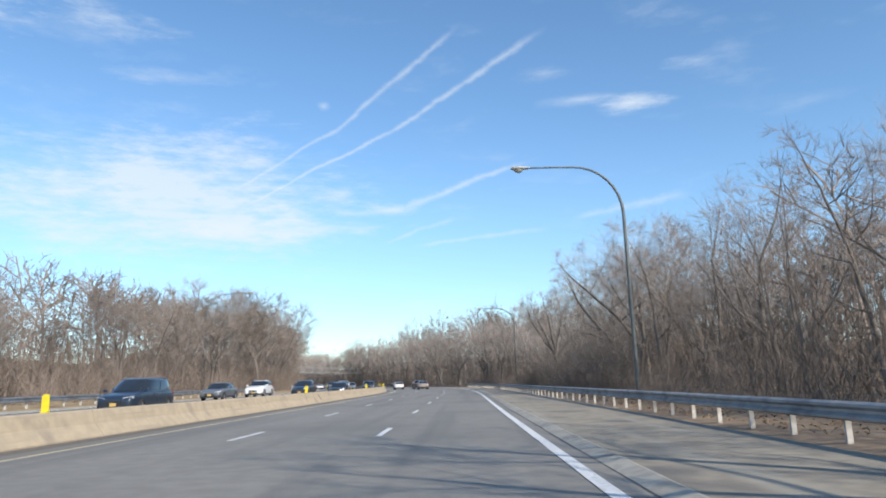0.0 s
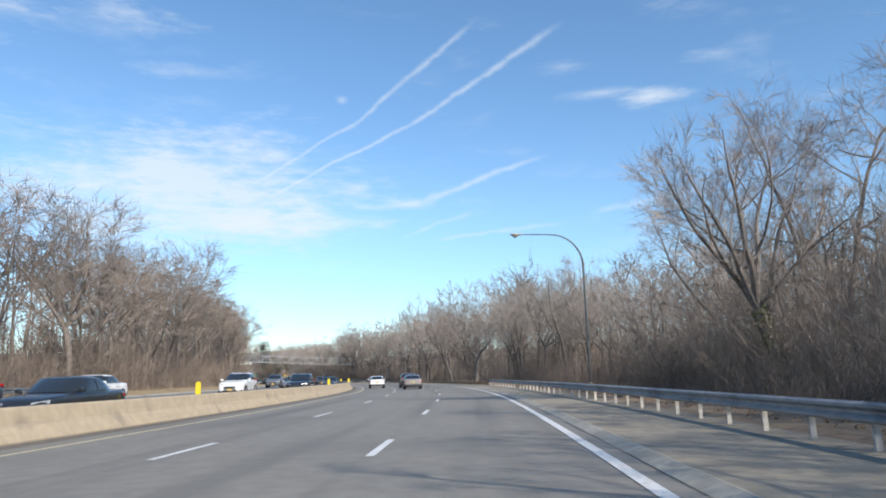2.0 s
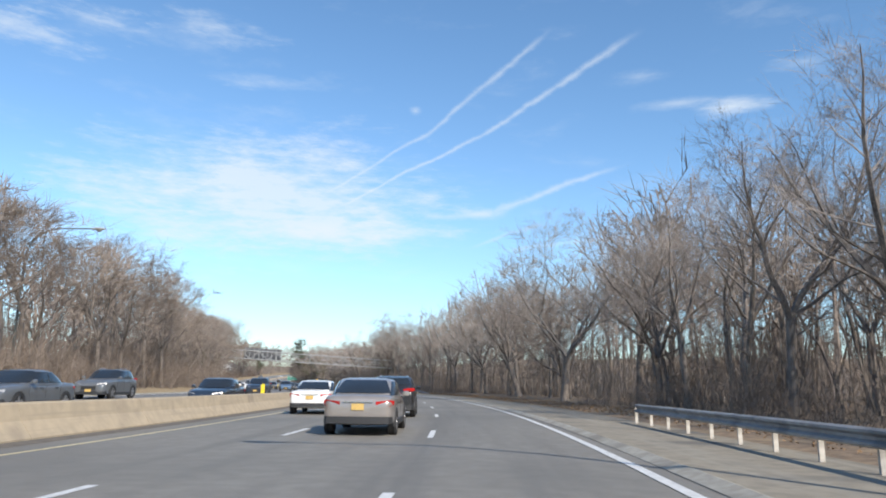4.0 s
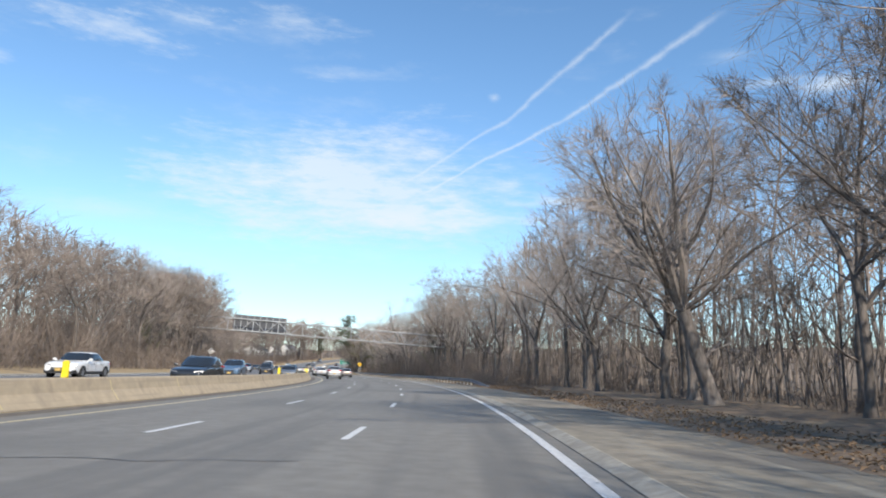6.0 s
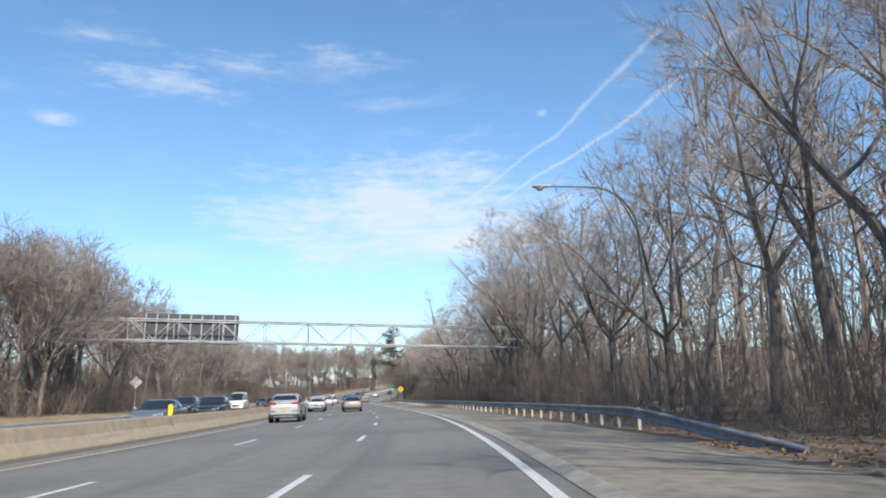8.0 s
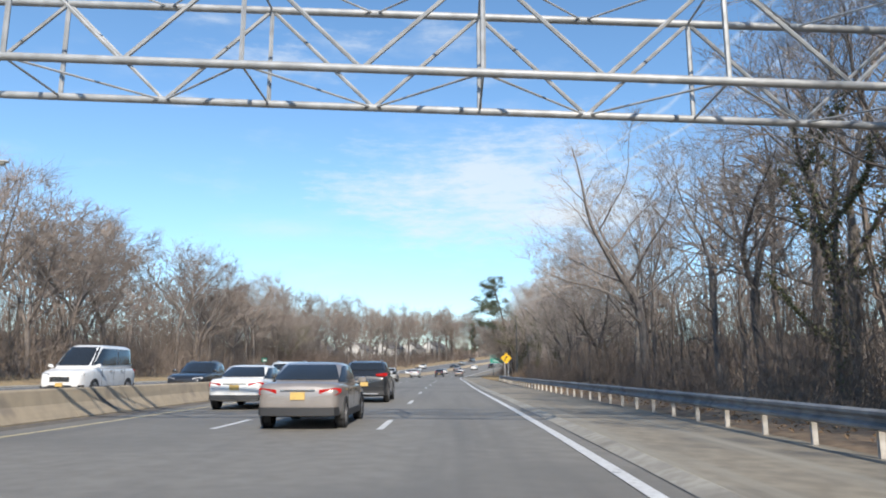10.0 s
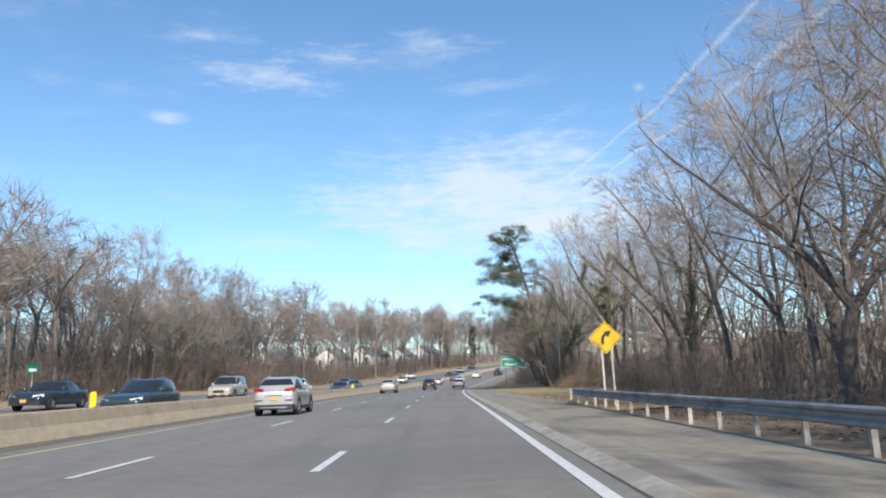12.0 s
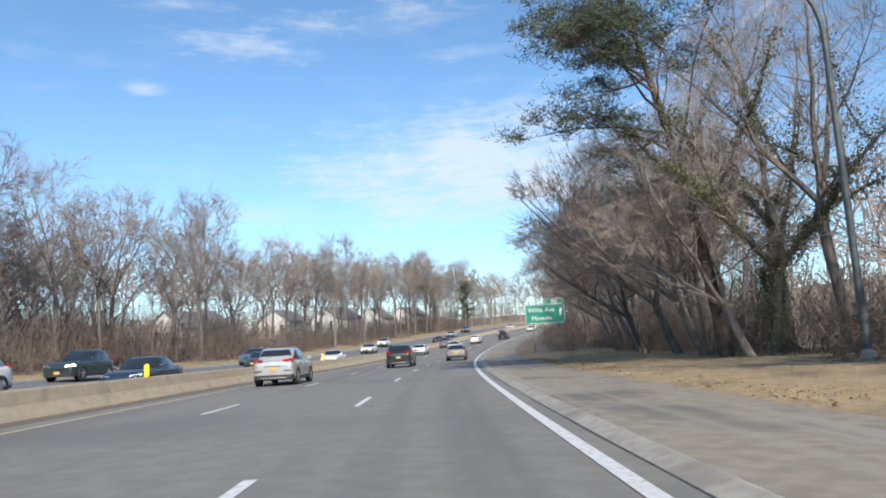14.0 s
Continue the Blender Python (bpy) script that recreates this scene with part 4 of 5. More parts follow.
def vine_mound(seed, wide, high):
    """A dome of arching stems with side twigs and a few curled leaves."""
    r = random.Random(seed)
    shape = Mesh()
    for _ in range(int(44 * wide * wide)):
        a, d = r.uniform(0, 2 * math.pi), wide * math.sqrt(r.random())
        top = high * math.sqrt(max(0.05, 1 - (d / wide) ** 2)) * (0.75 + 0.5 * noise.noise((math.cos(a) * d, math.sin(a) * d, seed)))
        p = Vector((math.cos(a) * d, math.sin(a) * d, top * r.uniform(0.25, 1.0)))
        way = Vector((math.cos(a), math.sin(a), 0)) * (0.3 + d / wide) + Vector((r.gauss(0, 0.7), r.gauss(0, 0.7), r.uniform(-0.1, 0.6)))
        st = bough(r, p, way, r.uniform(0.7, 1.5), 0.013, 3, -0.32, 0.25)
        shape.tube(st[0], [max(q, 0.007) for q in st[1]], 3, False)
        for _ in range(7):
            q, e, _r = along(*st, r.random())
            spike(shape, q, q + aside(r, e, r.uniform(0.4, 1.2)) * r.uniform(0.15, 0.45), 0.008)
        for _ in range(3):
            q, e, _r = along(*st, r.random())
            n_ = Vector((r.gauss(0, 1), r.gauss(0, 1), 0.6)).normalized()
            o = n_.orthogonal().normalized() * r.uniform(0.03, 0.06)
            u = n_.cross(o)
            shape.add([q - o, q - u * 0.6 + n_ * 0.02, q + o, q + u * 0.6 + n_ * 0.02], [(0, 1, 2), (0, 2, 3)])
    return shape.data("bramble", VINE)


MOUNDS = [vine_mound(5, 2.6, 2.1), vine_mound(6, 2.0, 1.6), vine_mound(7, 3.8, 3.1)]
for s, off, k, turn in ((404.5, -13.0, 1, 30), (410, -13.0, 0, 80), (415.0, -12.8, 0, 10), (419.5, -14.0, 2, 200), (426, -13.2, 2, 310), (430, -11.2, 1, 140), (434, -12.6, 0, 45)):
    tagged(part("bramble", MOUNDS[k], None, None, m=stand(s, off, turn, -0.05)), "rounded reddish-brown mound of dead vines", "shrub", "brambles on the grass verge")


# ---- leaves and grass on the verges ----
DEAD_LEAF = material("dead_leaf", (0.30, 0.20, 0.115), (0.17, 0.11, 0.065), 3.0, 0.9)
STRAW = material("straw_blade", (0.46, 0.36, 0.20), (0.30, 0.22, 0.12), 2.0, 0.9)


def litter(s0, s1, o0, o1, n, seed):
    r = random.Random(seed)
    shape = Mesh()
    for _ in range(n):
        p = place(r.uniform(s0, s1), r.uniform(o0, o1), 0.10)
        n_ = Vector((r.gauss(0, 0.5), r.gauss(0, 0.5), 1)).normalized()
        o = n_.orthogonal().normalized()
        o.rotate(Matrix.Rotation(r.uniform(0, 6.3), 3, n_))
        q, w = n_.cross(o), r.uniform(0.03, 0.06)
        shape.add([p - o * w * 1.3, p - q * w * 0.7 + n_ * 0.03, p + o * w * 1.3, p + q * w * 0.7 + n_ * 0.03], [(0, 1, 2), (0, 2, 3)])
    tagged(part("leaf_litter", shape, DEAD_LEAF), "scattered curled brown dead leaves", "leaves", "", "stuff")


def straw(s0, s1, o0, o1, n, seed):
    r = random.Random(seed)
    shape = Mesh()
    for _ in range(n):
        s, o = r.uniform(s0, s1), r.uniform(o0, o1)
        if noise.noise((s * 0.3, o * 0.5, 2)) < -0.15:
            continue
        p = place(s, o, 0.07)
        spike(shape, p, p + Vector((r.gauss(0, 0.08), r.gauss(0, 0.08), r.uniform(0.04, 0.13))), 0.010)
    tagged(part("dry_grass", shape, STRAW), "short straw-coloured dry grass", "grass", "", "stuff")


litter(180, 266, -8.0, -4.0, 4500, 1)
litter(48, 180, -8.5, -4.7, 4500, 2)
litter(266, 396, -8.5, -4.6, 4500, 3)
litter(384, 480, -14, -3.9, 2200, 4)
straw(386, 470, -13.5, -4.2, 26000, 5)
straw(270, 520, 25.5, 29.5, 9000, 6)


# ---- rails, lamps, signs, gantry ----
def guardrail(s0, s1, line, label, dip=False, curl=False, mat=GALV, group=""):
    """A W-beam rail on posts; line gives its distance from the edge line."""
    g = thing("guardrail", Matrix(), label, "guardrail", group)
    off_at = lambda s: float(np.interp(s, *line))
    wave = [(0.0, 0.42), (0.08, 0.455), (0.08, 0.50), (0.01, 0.55), (0.01, 0.60), (0.08, 0.65), (0.08, 0.695), (0.0, 0.73), (-0.015, 0.73), (0.06, 0.68), (0.06, 0.66), (-0.012, 0.60), (-0.012, 0.55), (0.06, 0.49), (0.06, 0.47), (-0.015, 0.42)]
    side = 1 if line[1][0] < 0 else -1
    n = int((s1 - s0) / 3.81)
    for i in range(n):
        a, b = s0 + i * 3.81, s0 + (i + 1) * 3.81 + 0.12
        shape, rings = Mesh(), []
        for s in np.linspace(a, b, 3):
            down = -0.55 * max(0.0, 1 - (s - s0) / 9) if dip else 0.0
            rings.append([place(s, off_at(s) + side * x + (0.006 if i % 2 else 0), z + down) for x, z in wave])
        shape.rings(rings)
        part("rail", shape, mat, g, smooth=30)
    if curl:
        shape, rings = Mesh(), []
        for k in range(9):
            a = k / 8 * 2.6
            s, o = s0 + n * 3.81 + 0.7 * math.sin(a), off_at(s1) - 0.7 * (1 - math.cos(a))
            rings.append([place(s, o + side * x * math.cos(a), z) for x, z in wave])
        shape.rings(rings)
        part("end_piece", shape, mat, g, "curled rail end", smooth=30)
    post = Mesh()
    post.box((0, 0, 0.33), (0.07, 0.11, 0.76))
    post.box((-0.015, -0.055, 0.33), (0.095, 0.008, 0.74))
    post = post.data("post", POST)
    for s in np.arange(s0 + (9 if dip else 0.5), s1, 1.905):
        part("post", post, None, g, m=stand(s, off_at(s) - side * 0.09))


guardrail(22, 172, ([20, 60, 80, 110, 135, 172], [-4.6, -4.5, -4.1, -3.6, -3.15, -3.6]), "grey steel guardrail on pale posts beside the shoulder", group="guardrails")
guardrail(263, 395, ([262, 275, 290, 300, 360, 396], [-5.0, -4.6, -4.2, -3.9, -4.1, -4.3]), "grey steel guardrail with a buried end and a curled end", True, True, group="guardrails")
guardrail(56, 133, ([56, 133], [26.4, 26.6]), "weathered steel guardrail along the far verge", mat=STEEL, group="guardrails")

YELLOW = material("delineator_yellow", (0.80, 0.62, 0.02), (0.66, 0.52, 0.03), 6, 0.5)
delin = Mesh()
delin.box((0, 0, 0.02), (0.16, 0.16, 0.04))
delin.box((0, 0, 0.24), (0.20, 0.025, 0.40))
delin.box((0, 0.02, 0.45), (0.14, 0.03, 0.05))
delin = delin.data("barrier_marker", YELLOW)
for s in (54, 85, 117.2, 149, 182, 218.3, 251.3, 283, 316, 349, 381, 406.5, 440, 472):
    tagged(part("barrier_marker", delin, None, None, m=stand(s, 12.59, 0, 0.80)), "yellow plastic reflector plate on the barrier top", "road marker", "markers on the barrier")

LAMP_GLASS = material("lamp_lens", (0.34, 0.33, 0.29), (0.24, 0.23, 0.20), 6, 0.3)
LAMP_HEAD = material("lamp_housing", (0.55, 0.55, 0.52), (0.42, 0.42, 0.40), 5, 0.55, 0.3)
lp, la, lh, ll, lb = Mesh(), Mesh(), Mesh(), Mesh(), Mesh()
lp.tube([(0, 0, 0), (0, 0, 4.5), (0, 0, 9.6)], [0.115, 0.10, 0.085], 10)
arc = [(-2.5 * (1 - math.cos(a)), 0, 9.6 + 2.6 * math.sin(a)) for a in np.linspace(0, math.pi / 2, 9)] + [(-3.6, 0, 12.24), (-4.95, 0, 12.26)]
la.tube(arc, list(np.linspace(0.085, 0.045, len(arc))), 8)
for x, w, h in ((-4.75, 0.06, 0.05), (-4.9, 0.11, 0.08), (-5.3, 0.18, 0.12), (-5.68, 0.17, 0.10), (-5.78, 0.09, 0.05)):
    lh.v.extend((x, w * math.cos(a), 12.27 + h * math.sin(a)) for a in np.linspace(0, 2 * math.pi, 8, endpoint=False))
lh.f = [(i * 8 + j, i * 8 + (j + 1) % 8, i * 8 + 8 + (j + 1) % 8, i * 8 + 8 + j) for i in range(4) for j in range(8)] + [tuple(range(7, -1, -1)), tuple(range(32, 40))]
for i in range(4):
    z, r = (0.0, -0.08, -0.15, -0.19)[i], (0.17, 0.155, 0.11, 0.03)[i]
    ll.v.extend((-5.38 + 1.4 * r * math.cos(a), r * math.sin(a), 12.20 + z) for a in np.linspace(0, 2 * math.pi, 8, endpoint=False))
ll.f = [(i * 8 + j, i * 8 + (j + 1) % 8, i * 8 + 8 + (j + 1) % 8, i * 8 + 8 + j) for i in range(3) for j in range(8)] + [tuple(range(24, 32))]
lb.tube([(0, 0, -0.2), (0, 0, 0.35), (0, 0, 0.45)], [0.22, 0.20, 0.13], 8)
LAMP = [("pole", lp.data("pole", POLE, 50)), ("arm", la.data("arm", POLE, 50)), ("base", lb.data("base", KERB))]
LAMP_TOP = (lh.data("head", LAMP_HEAD, 50), ll.data("lens", LAMP_GLASS, 50))


def street_lamp(s, off, turn, label, group="street lamps", scale=1.0):
    t = thing("street_lamp", stand(s, off, turn), label, "street lamp", group)
    t.scale = (scale,) * 3
    for name, me in LAMP:
        part(name, me, None, t)
    part("lens", LAMP_TOP[1], None, part("head", LAMP_TOP[0], None, t, "pale cobra-head housing"))


for s, off in ((71.4, -7.2), (145.2, -8.2), (287.3, -10.9), (433.5, -10.2)):
    street_lamp(s, off, 0, "tall grey curved-arm street lamp beside the road")
for s, off in ((123.2, 33.2), (201, 35), (344, 33)):
    street_lamp(s, off, 180, "tall curved-arm street lamp among the far trees")

SIGN_YELLOW = material("sign_yellow", (0.86, 0.50, 0.01), (0.80, 0.46, 0.01), 2, 0.45)
SIGN_GREEN = material("sign_green", (0.005, 0.235, 0.165), (0.006, 0.19, 0.135), 2, 0.45)
SIGN_BLACK = material("sign_black", (0.02, 0.02, 0.02), None, 2, 0.5)
SIGN_WHITE = material("sign_white", (0.80, 0.80, 0.78), (0.72, 0.72, 0.70), 4, 0.5)
SIGN_BACK = material("sign_back_metal", (0.62, 0.60, 0.58), (0.50, 0.48, 0.46), 4, 0.5, 0.3)


def round_plate(shape, w, h, r, y, thick, cz=0.0, cx=0.0, spin=0.0):
    """An upright plate with rounded corners, its face towards -y."""
    pts = []
    for qx, qz, a0 in ((1, 1, 0), (-1, 1, 90), (-1, -1, 180), (1, -1, 270)):
        for k in range(4):
            a = radians(a0 + 30 * k)
            pts.append((qx * (w / 2 - r) + r * math.cos(a), qz * (h / 2 - r) + r * math.sin(a)))
    c, s = math.cos(spin), math.sin(spin)
    pts = [(cx + x * c - z * s, cz + x * s + z * c) for x, z in pts]
    shape.rings([[(x, y, z) for x, z in pts], [(x, y + thick, z) for x, z in pts]])


def curve_sign():
    t = thing("curve_sign", stand(386.8, -4.62, -4), "yellow diamond warning sign with a black curve arrow", "road sign")
    plate, rim, arrow = Mesh(), Mesh(), Mesh()
    round_plate(plate, 0.92, 0.92, 0.05, 0, 0.012, 2.74, 0, math.pi / 4)
    part("plate", plate, SIGN_YELLOW, t)
    q = 0.415
    for a in range(4):
        m = Matrix.Translation((0, 0, 2.74)) @ Matrix.Rotation(math.pi / 4 + a * math.pi / 2, 4, "Y")
        rim.box((0, -0.003, q), (2 * q, 0.004, 0.016), m)
    part("border", rim, SIGN_BLACK, t)
    path = [(-0.11, -0.27), (-0.115, -0.12), (-0.10, 0.0), (-0.05, 0.09), (0.03, 0.14)]
    left, right = [], []
    for i, (x, z) in enumerate(path):
        a, b = path[max(i - 1, 0)], path[min(i + 1, 4)]
        d = Vector((b[0] - a[0], b[1] - a[1])).normalized()
        left.append((x - d.y * 0.058, z + d.x * 0.058))
        right.append((x + d.y * 0.058, z - d.x * 0.058))
    for i in range(4):
        arrow.add([(x, -0.005, 2.74 + z) for x, z in (left[i], right[i], right[i + 1], left[i + 1])], [(0, 1, 2, 3)])
    arrow.add([(x, -0.005, 2.74 + z) for x, z in ((-0.05, 0.24), (0.10, -0.02), (0.24, 0.26))], [(0, 1, 2)])
    part("arrow", arrow, SIGN_BLACK, t)
    for x in (-0.16, 0.22):
        post = Mesh()
        post.box((x, 0.045, 1.35), (0.075, 0.055, 3.0))
        post.box((x, 0.07, 1.35), (0.03, 0.03, 3.0))
        part("post", post, SIGN_BACK, t)


curve_sign()


def lettering(text, parent, x, z, size, y=-0.012):
    cu = bpy.data.curves.new("lettering", "FONT")
    cu.body, cu.size, cu.align_x, cu.extrude = text, size, "CENTER", 0.002
    cu.materials.append(SIGN_WHITE)
    ob = new("lettering", cu)
    me = bpy.data.meshes.new_from_object(ob)
    bpy.data.objects.remove(ob)
    part("lettering", me, None, parent, m=pose(x, y, z, 90, 0, 0))


def exit_sign():
    t = thing("exit_sign", stand(494.5, -7.7, 3), "green exit sign with white lettering beside the road", "road sign")
    main, tab = Mesh(), Mesh()
    round_plate(main, 4.5, 2.15, 0.12, 0, 0.03, 4.28)
    round_plate(tab, 2.0, 0.62, 0.08, 0, 0.03, 5.66, 1.2)
    part("panel", main, SIGN_GREEN, t)
    part("exit_tab", tab, SIGN_GREEN, t)
    rim = Mesh()
    for w, h, cz, cx in ((4.4, 2.05, 4.28, 0), (1.9, 0.54, 5.66, 1.2)):
        for dz in (-1, 1):
            rim.box((cx, -0.004, cz + dz * h / 2), (w - 0.1, 0.008, 0.035))
            rim.box((cx + dz * w / 2, -0.004, cz), (0.035, 0.008, h - 0.1))
    part("border", rim, SIGN_WHITE, t)
    lettering("Willis Ave", t, -0.40, 4.48, 0.74)
    lettering("Mineola", t, -0.40, 3.56, 0.74)
    bars = Mesh()
    for i, w in enumerate((0.22, 0.22)):
        bars.box((0.95 + i * 0.34, -0.008, 5.66), (w, 0.008, 0.30))
    bars.box((1.75, -0.008, 4.3), (0.14, 0.008, 0.55), None)
    bars.add([(1.55, -0.012, 4.5), (2.0, -0.012, 4.5), (1.9, -0.012, 4.95)], [(0, 1, 2)])
    part("marking", bars, SIGN_WHITE, t)
    for x in (-1.4, 1.5):
        post = Mesh()
        post.box((x, 0.12, 2.4), (0.16, 0.16, 5.2))
        part("post", post, POLE, t)


exit_sign()


def sign_back(s, off, z, size, label):
    t = thing("road_sign", stand(s, off, 4), label, "road sign", "signs facing the far lanes")
    plate, post = Mesh(), Mesh()
    round_plate(plate, size, size, 0.05, 0, 0.012, z, 0, math.pi / 4)
    part("plate", plate, SIGN_BACK, t)
    post.box((0, -0.03, z / 2), (0.06, 0.05, z + 0.6))
    part("post", post, SIGN_BACK, t)


def street_plate(s, off):
    t = thing("road_sign", stand(s, off, -6), "small green and white sign on a thin post", "road sign", "signs facing the far lanes")
    plate, band, post = Mesh(), Mesh(), Mesh()
    plate.box((0, 0, 2.1), (0.75, 0.02, 0.55))
    part("plate", plate, SIGN_GREEN, t)
    band.box((0.05, -0.014, 2.03), (0.5, 0.006, 0.2))
    part("band", band, SIGN_WHITE, t, "plain white bar")
    post.box((0, 0.03, 0.8), (0.06, 0.05, 2.6))
    part("post", post, SIGN_BACK, t)


street_plate(403.5, 27.6)
sign_back(332.3, 28.6, 3.2, 0.95, "back of a pale diamond sign on a post")


def gantry():
    t = thing("sign_gantry", stand(316, 0), "white steel truss gantry spanning the road", "gantry")
    level = lambda x: 5.92 - 0.044 * x
    x0, x1, high, deep = -33.0, 10.2, 1.88, 1.7
    for y in (0, deep):
        for z in (0, high):
            ch = Mesh()
            ch.tube([(x, y, level(x) + z) for x in (x0, -10, x1)], [0.075] * 3, 8)
            part("chord", ch, TRUSS, t, smooth=50)
    n = 11
    step = (x1 - x0) / n
    for i in range(n + 1):
        x = x0 + i * step
        for y in (0, deep):
            up = Mesh()
            up.tube([(x, y, level(x)), (x, y, level(x) + high)], [0.045, 0.045], 6)
            part("strut", up, TRUSS, t)
            if i < n:
                for a, b, c in ((0, high, 0.5), (1, high, 0.5)):
                    d = Mesh()
                    xa, xb = x + a * step, x + c * step
                    d.tube([(xa, y, level(xa) + b), (xb, y, level(xb))], [0.038, 0.038], 6)
                    part("brace", d, TRUSS, t)
        if i < n:
            for z in (0, high):
                d = Mesh()
                d.tube([(x, 0, level(x) + z), (x + step / 2, deep, level(x + step / 2) + z), (x + step, 0, level(x + step) + z)], [0.022] * 3, 5)
                part("brace", d, TRUSS, t)
            for z in (0, high):
                d = Mesh()
                d.tube([(x, 0, level(x) + z), (x, deep, level(x) + z)], [0.022] * 2, 5)
                part("brace", d, TRUSS, t)
    for x in (x0 - 0.3, x1 + 0.3):
        for y in (0, deep):
            c = Mesh()
            c.tube([(x, y, -0.3), (x, y, level(x) + high + 0.2)], [0.16, 0.14], 10)
            part("column", c, POLE, t, "weathered dark grey column", smooth=50)
    box = Mesh()
    m = Matrix.Rotation(math.atan(0.044), 4, "Y")
    m = Matrix.Translation((-20.2, deep + 0.55, level(-20.2) + high / 2 + 0.32)) @ m
    box.box((0, 0, 0), (8.4, 0.75, 2.65), m)
    box.box((0, 0, 1.34), (8.2, 0.6, 0.05), m)
    panel = part("message_board", box, DARK_PANEL, t, "dark housing of an electronic message board")
    for k in range(9):
        rib = Mesh()
        rib.box((-4.0 + k * 1.0, -0.43, 0), (0.10, 0.09, 2.75), m)
        part("bracket", rib, TRUSS, panel)


DARK_PANEL = material("dark_housing", (0.085, 0.088, 0.095), (0.06, 0.062, 0.068), 2, 0.6, 0.2)
gantry()

# ---- houses behind the far trees ----
SIDING = material("pale_siding", (0.74, 0.72, 0.67), (0.66, 0.64, 0.60), 3, 0.7, vary=0.1)
ROOF = material("grey_shingle", (0.20, 0.19, 0.185), (0.14, 0.135, 0.13), 6, 0.9, bump=0.4)
PANE = material("house_glass", (0.03, 0.035, 0.04), None, 2, 0.08)


def house(s, off, turn, w, d, h, label):
    t = thing("house", stand(s, off, turn, -0.4), label, "house", "houses behind the far trees")
    wall, roof = Mesh(), Mesh()
    g = d * 0.36
    wall.rings([[(x, -d / 2, 0), (x, d / 2, 0), (x, d / 2, h), (x, 0, h + g), (x, -d / 2, h)] for x in (-w / 2, w / 2)])
    part("wall", wall, SIDING, t)
    for sgn in (-1, 1):
        a, b = Vector((0, 0, h + g + 0.12)), Vector((0, sgn * (d / 2 + 0.4), h - 0.18))
        n = Vector((0, 0, 0.14))
        roof.rings([[(x, *(p.yz)) for p in (a, b, b - n, a - n)] for x in (-w / 2 - 0.4, w / 2 + 0.4)])
    r = part("roof", roof, ROOF, t)
    ch = Mesh()
    ch.box((w * 0.25, 0.6, h + g), (0.6, 0.6, 1.6))
    part("chimney", ch, KERB, r)
    for fx, rot in ((1, 0), (-1, 0)):
        for y in (-d * 0.25, d * 0.25):
            for z in (1.5, h - 1.3):
                fr, gl = Mesh(), Mesh()
                fr.box((fx * (w / 2 + 0.02), y, z), (0.06, 1.15, 1.5))
                gl.box((fx * (w / 2 + 0.035), y, z), (0.06, 0.95, 1.3))
                part("pane", gl, PANE, part("window", fr, SIGN_WHITE, t))
    for k in range(3):
        for z in (1.5, h - 1.3):
            fr, gl = Mesh(), Mesh()
            x = (-0.33 + 0.33 * k) * w
            fr.box((x, d / 2 + 0.02, z), (1.15, 0.06, 1.5))
            gl.box((x, d / 2 + 0.035, z), (0.95, 0.06, 1.3))
            part("pane", gl, PANE, part("window", fr, SIGN_WHITE, t))


for s, off, turn, w, d, h in ((529, 53, 75, 10, 8, 3.8), (546, 60, 100, 11, 8, 4.2), (573, 57, 90, 11, 8, 4.0), (598, 56, 80, 12, 9, 4.2), (619, 55, 95, 11, 8, 4.0), (639, 54, 85, 11, 8, 4.2)):
    house(s, off, turn, w, d, h, "pale two-storey house seen between bare trees")


# ---- vehicles ----
TYRE = material("tyre_rubber", (0.022, 0.022, 0.023), (0.035, 0.034, 0.033), 9, 0.85)
RIM = material("alloy_rim", (0.50, 0.50, 0.51), (0.40, 0.40, 0.41), 6, 0.35, 0.8)
TRIM = material("black_plastic_trim", (0.030, 0.031, 0.033), None, 4, 0.6)
GLASS = material("tinted_glass", (0.020, 0.024, 0.028), None, 4, 0.06, coat=0.5)
RED_LENS = material("red_lens", (0.45, 0.015, 0.015), (0.35, 0.012, 0.012), 10, 0.2, coat=0.5)
CLEAR_LENS = material("clear_lens", (0.27, 0.28, 0.29), (0.17, 0.18, 0.20), 12, 0.3, coat=0.3)
PLATE_GOLD = material("gold_plate", (0.62, 0.42, 0.13), (0.52, 0.35, 0.12), 14, 0.5)
CHROME = material("chrome", (0.70, 0.71, 0.72), None, 4, 0.15, 1.0)


def paint(name, colour, flake=0.0):
    return material(name, colour, tuple(c * 0.9 for c in colour), 3, 0.32, flake, coat=0.8, spot=tuple(c * 0.8 for c in colour), spot_scale=0.9, spot_edge=(0.6, 0.9))


PAINTS = {
    "silver": paint("silver_paint", (0.54, 0.54, 0.53), 0.4), "bronze": paint("bronze_grey_paint", (0.33, 0.30, 0.275), 0.35), "white": paint("white_paint", (0.80, 0.80, 0.78)),
    "black": paint("black_paint", (0.018, 0.019, 0.021)), "navy": paint("dark_blue_paint", (0.025, 0.038, 0.060), 0.2), "grey": paint("grey_paint", (0.16, 0.17, 0.18), 0.3),
    "teal": paint("dark_teal_paint", (0.030, 0.055, 0.060), 0.2), "blue": paint("mid_blue_paint", (0.10, 0.17, 0.26), 0.25), "red": paint("red_paint", (0.30, 0.02, 0.02)), "beige": paint("beige_paint", (0.50, 0.46, 0.40), 0.2),
}
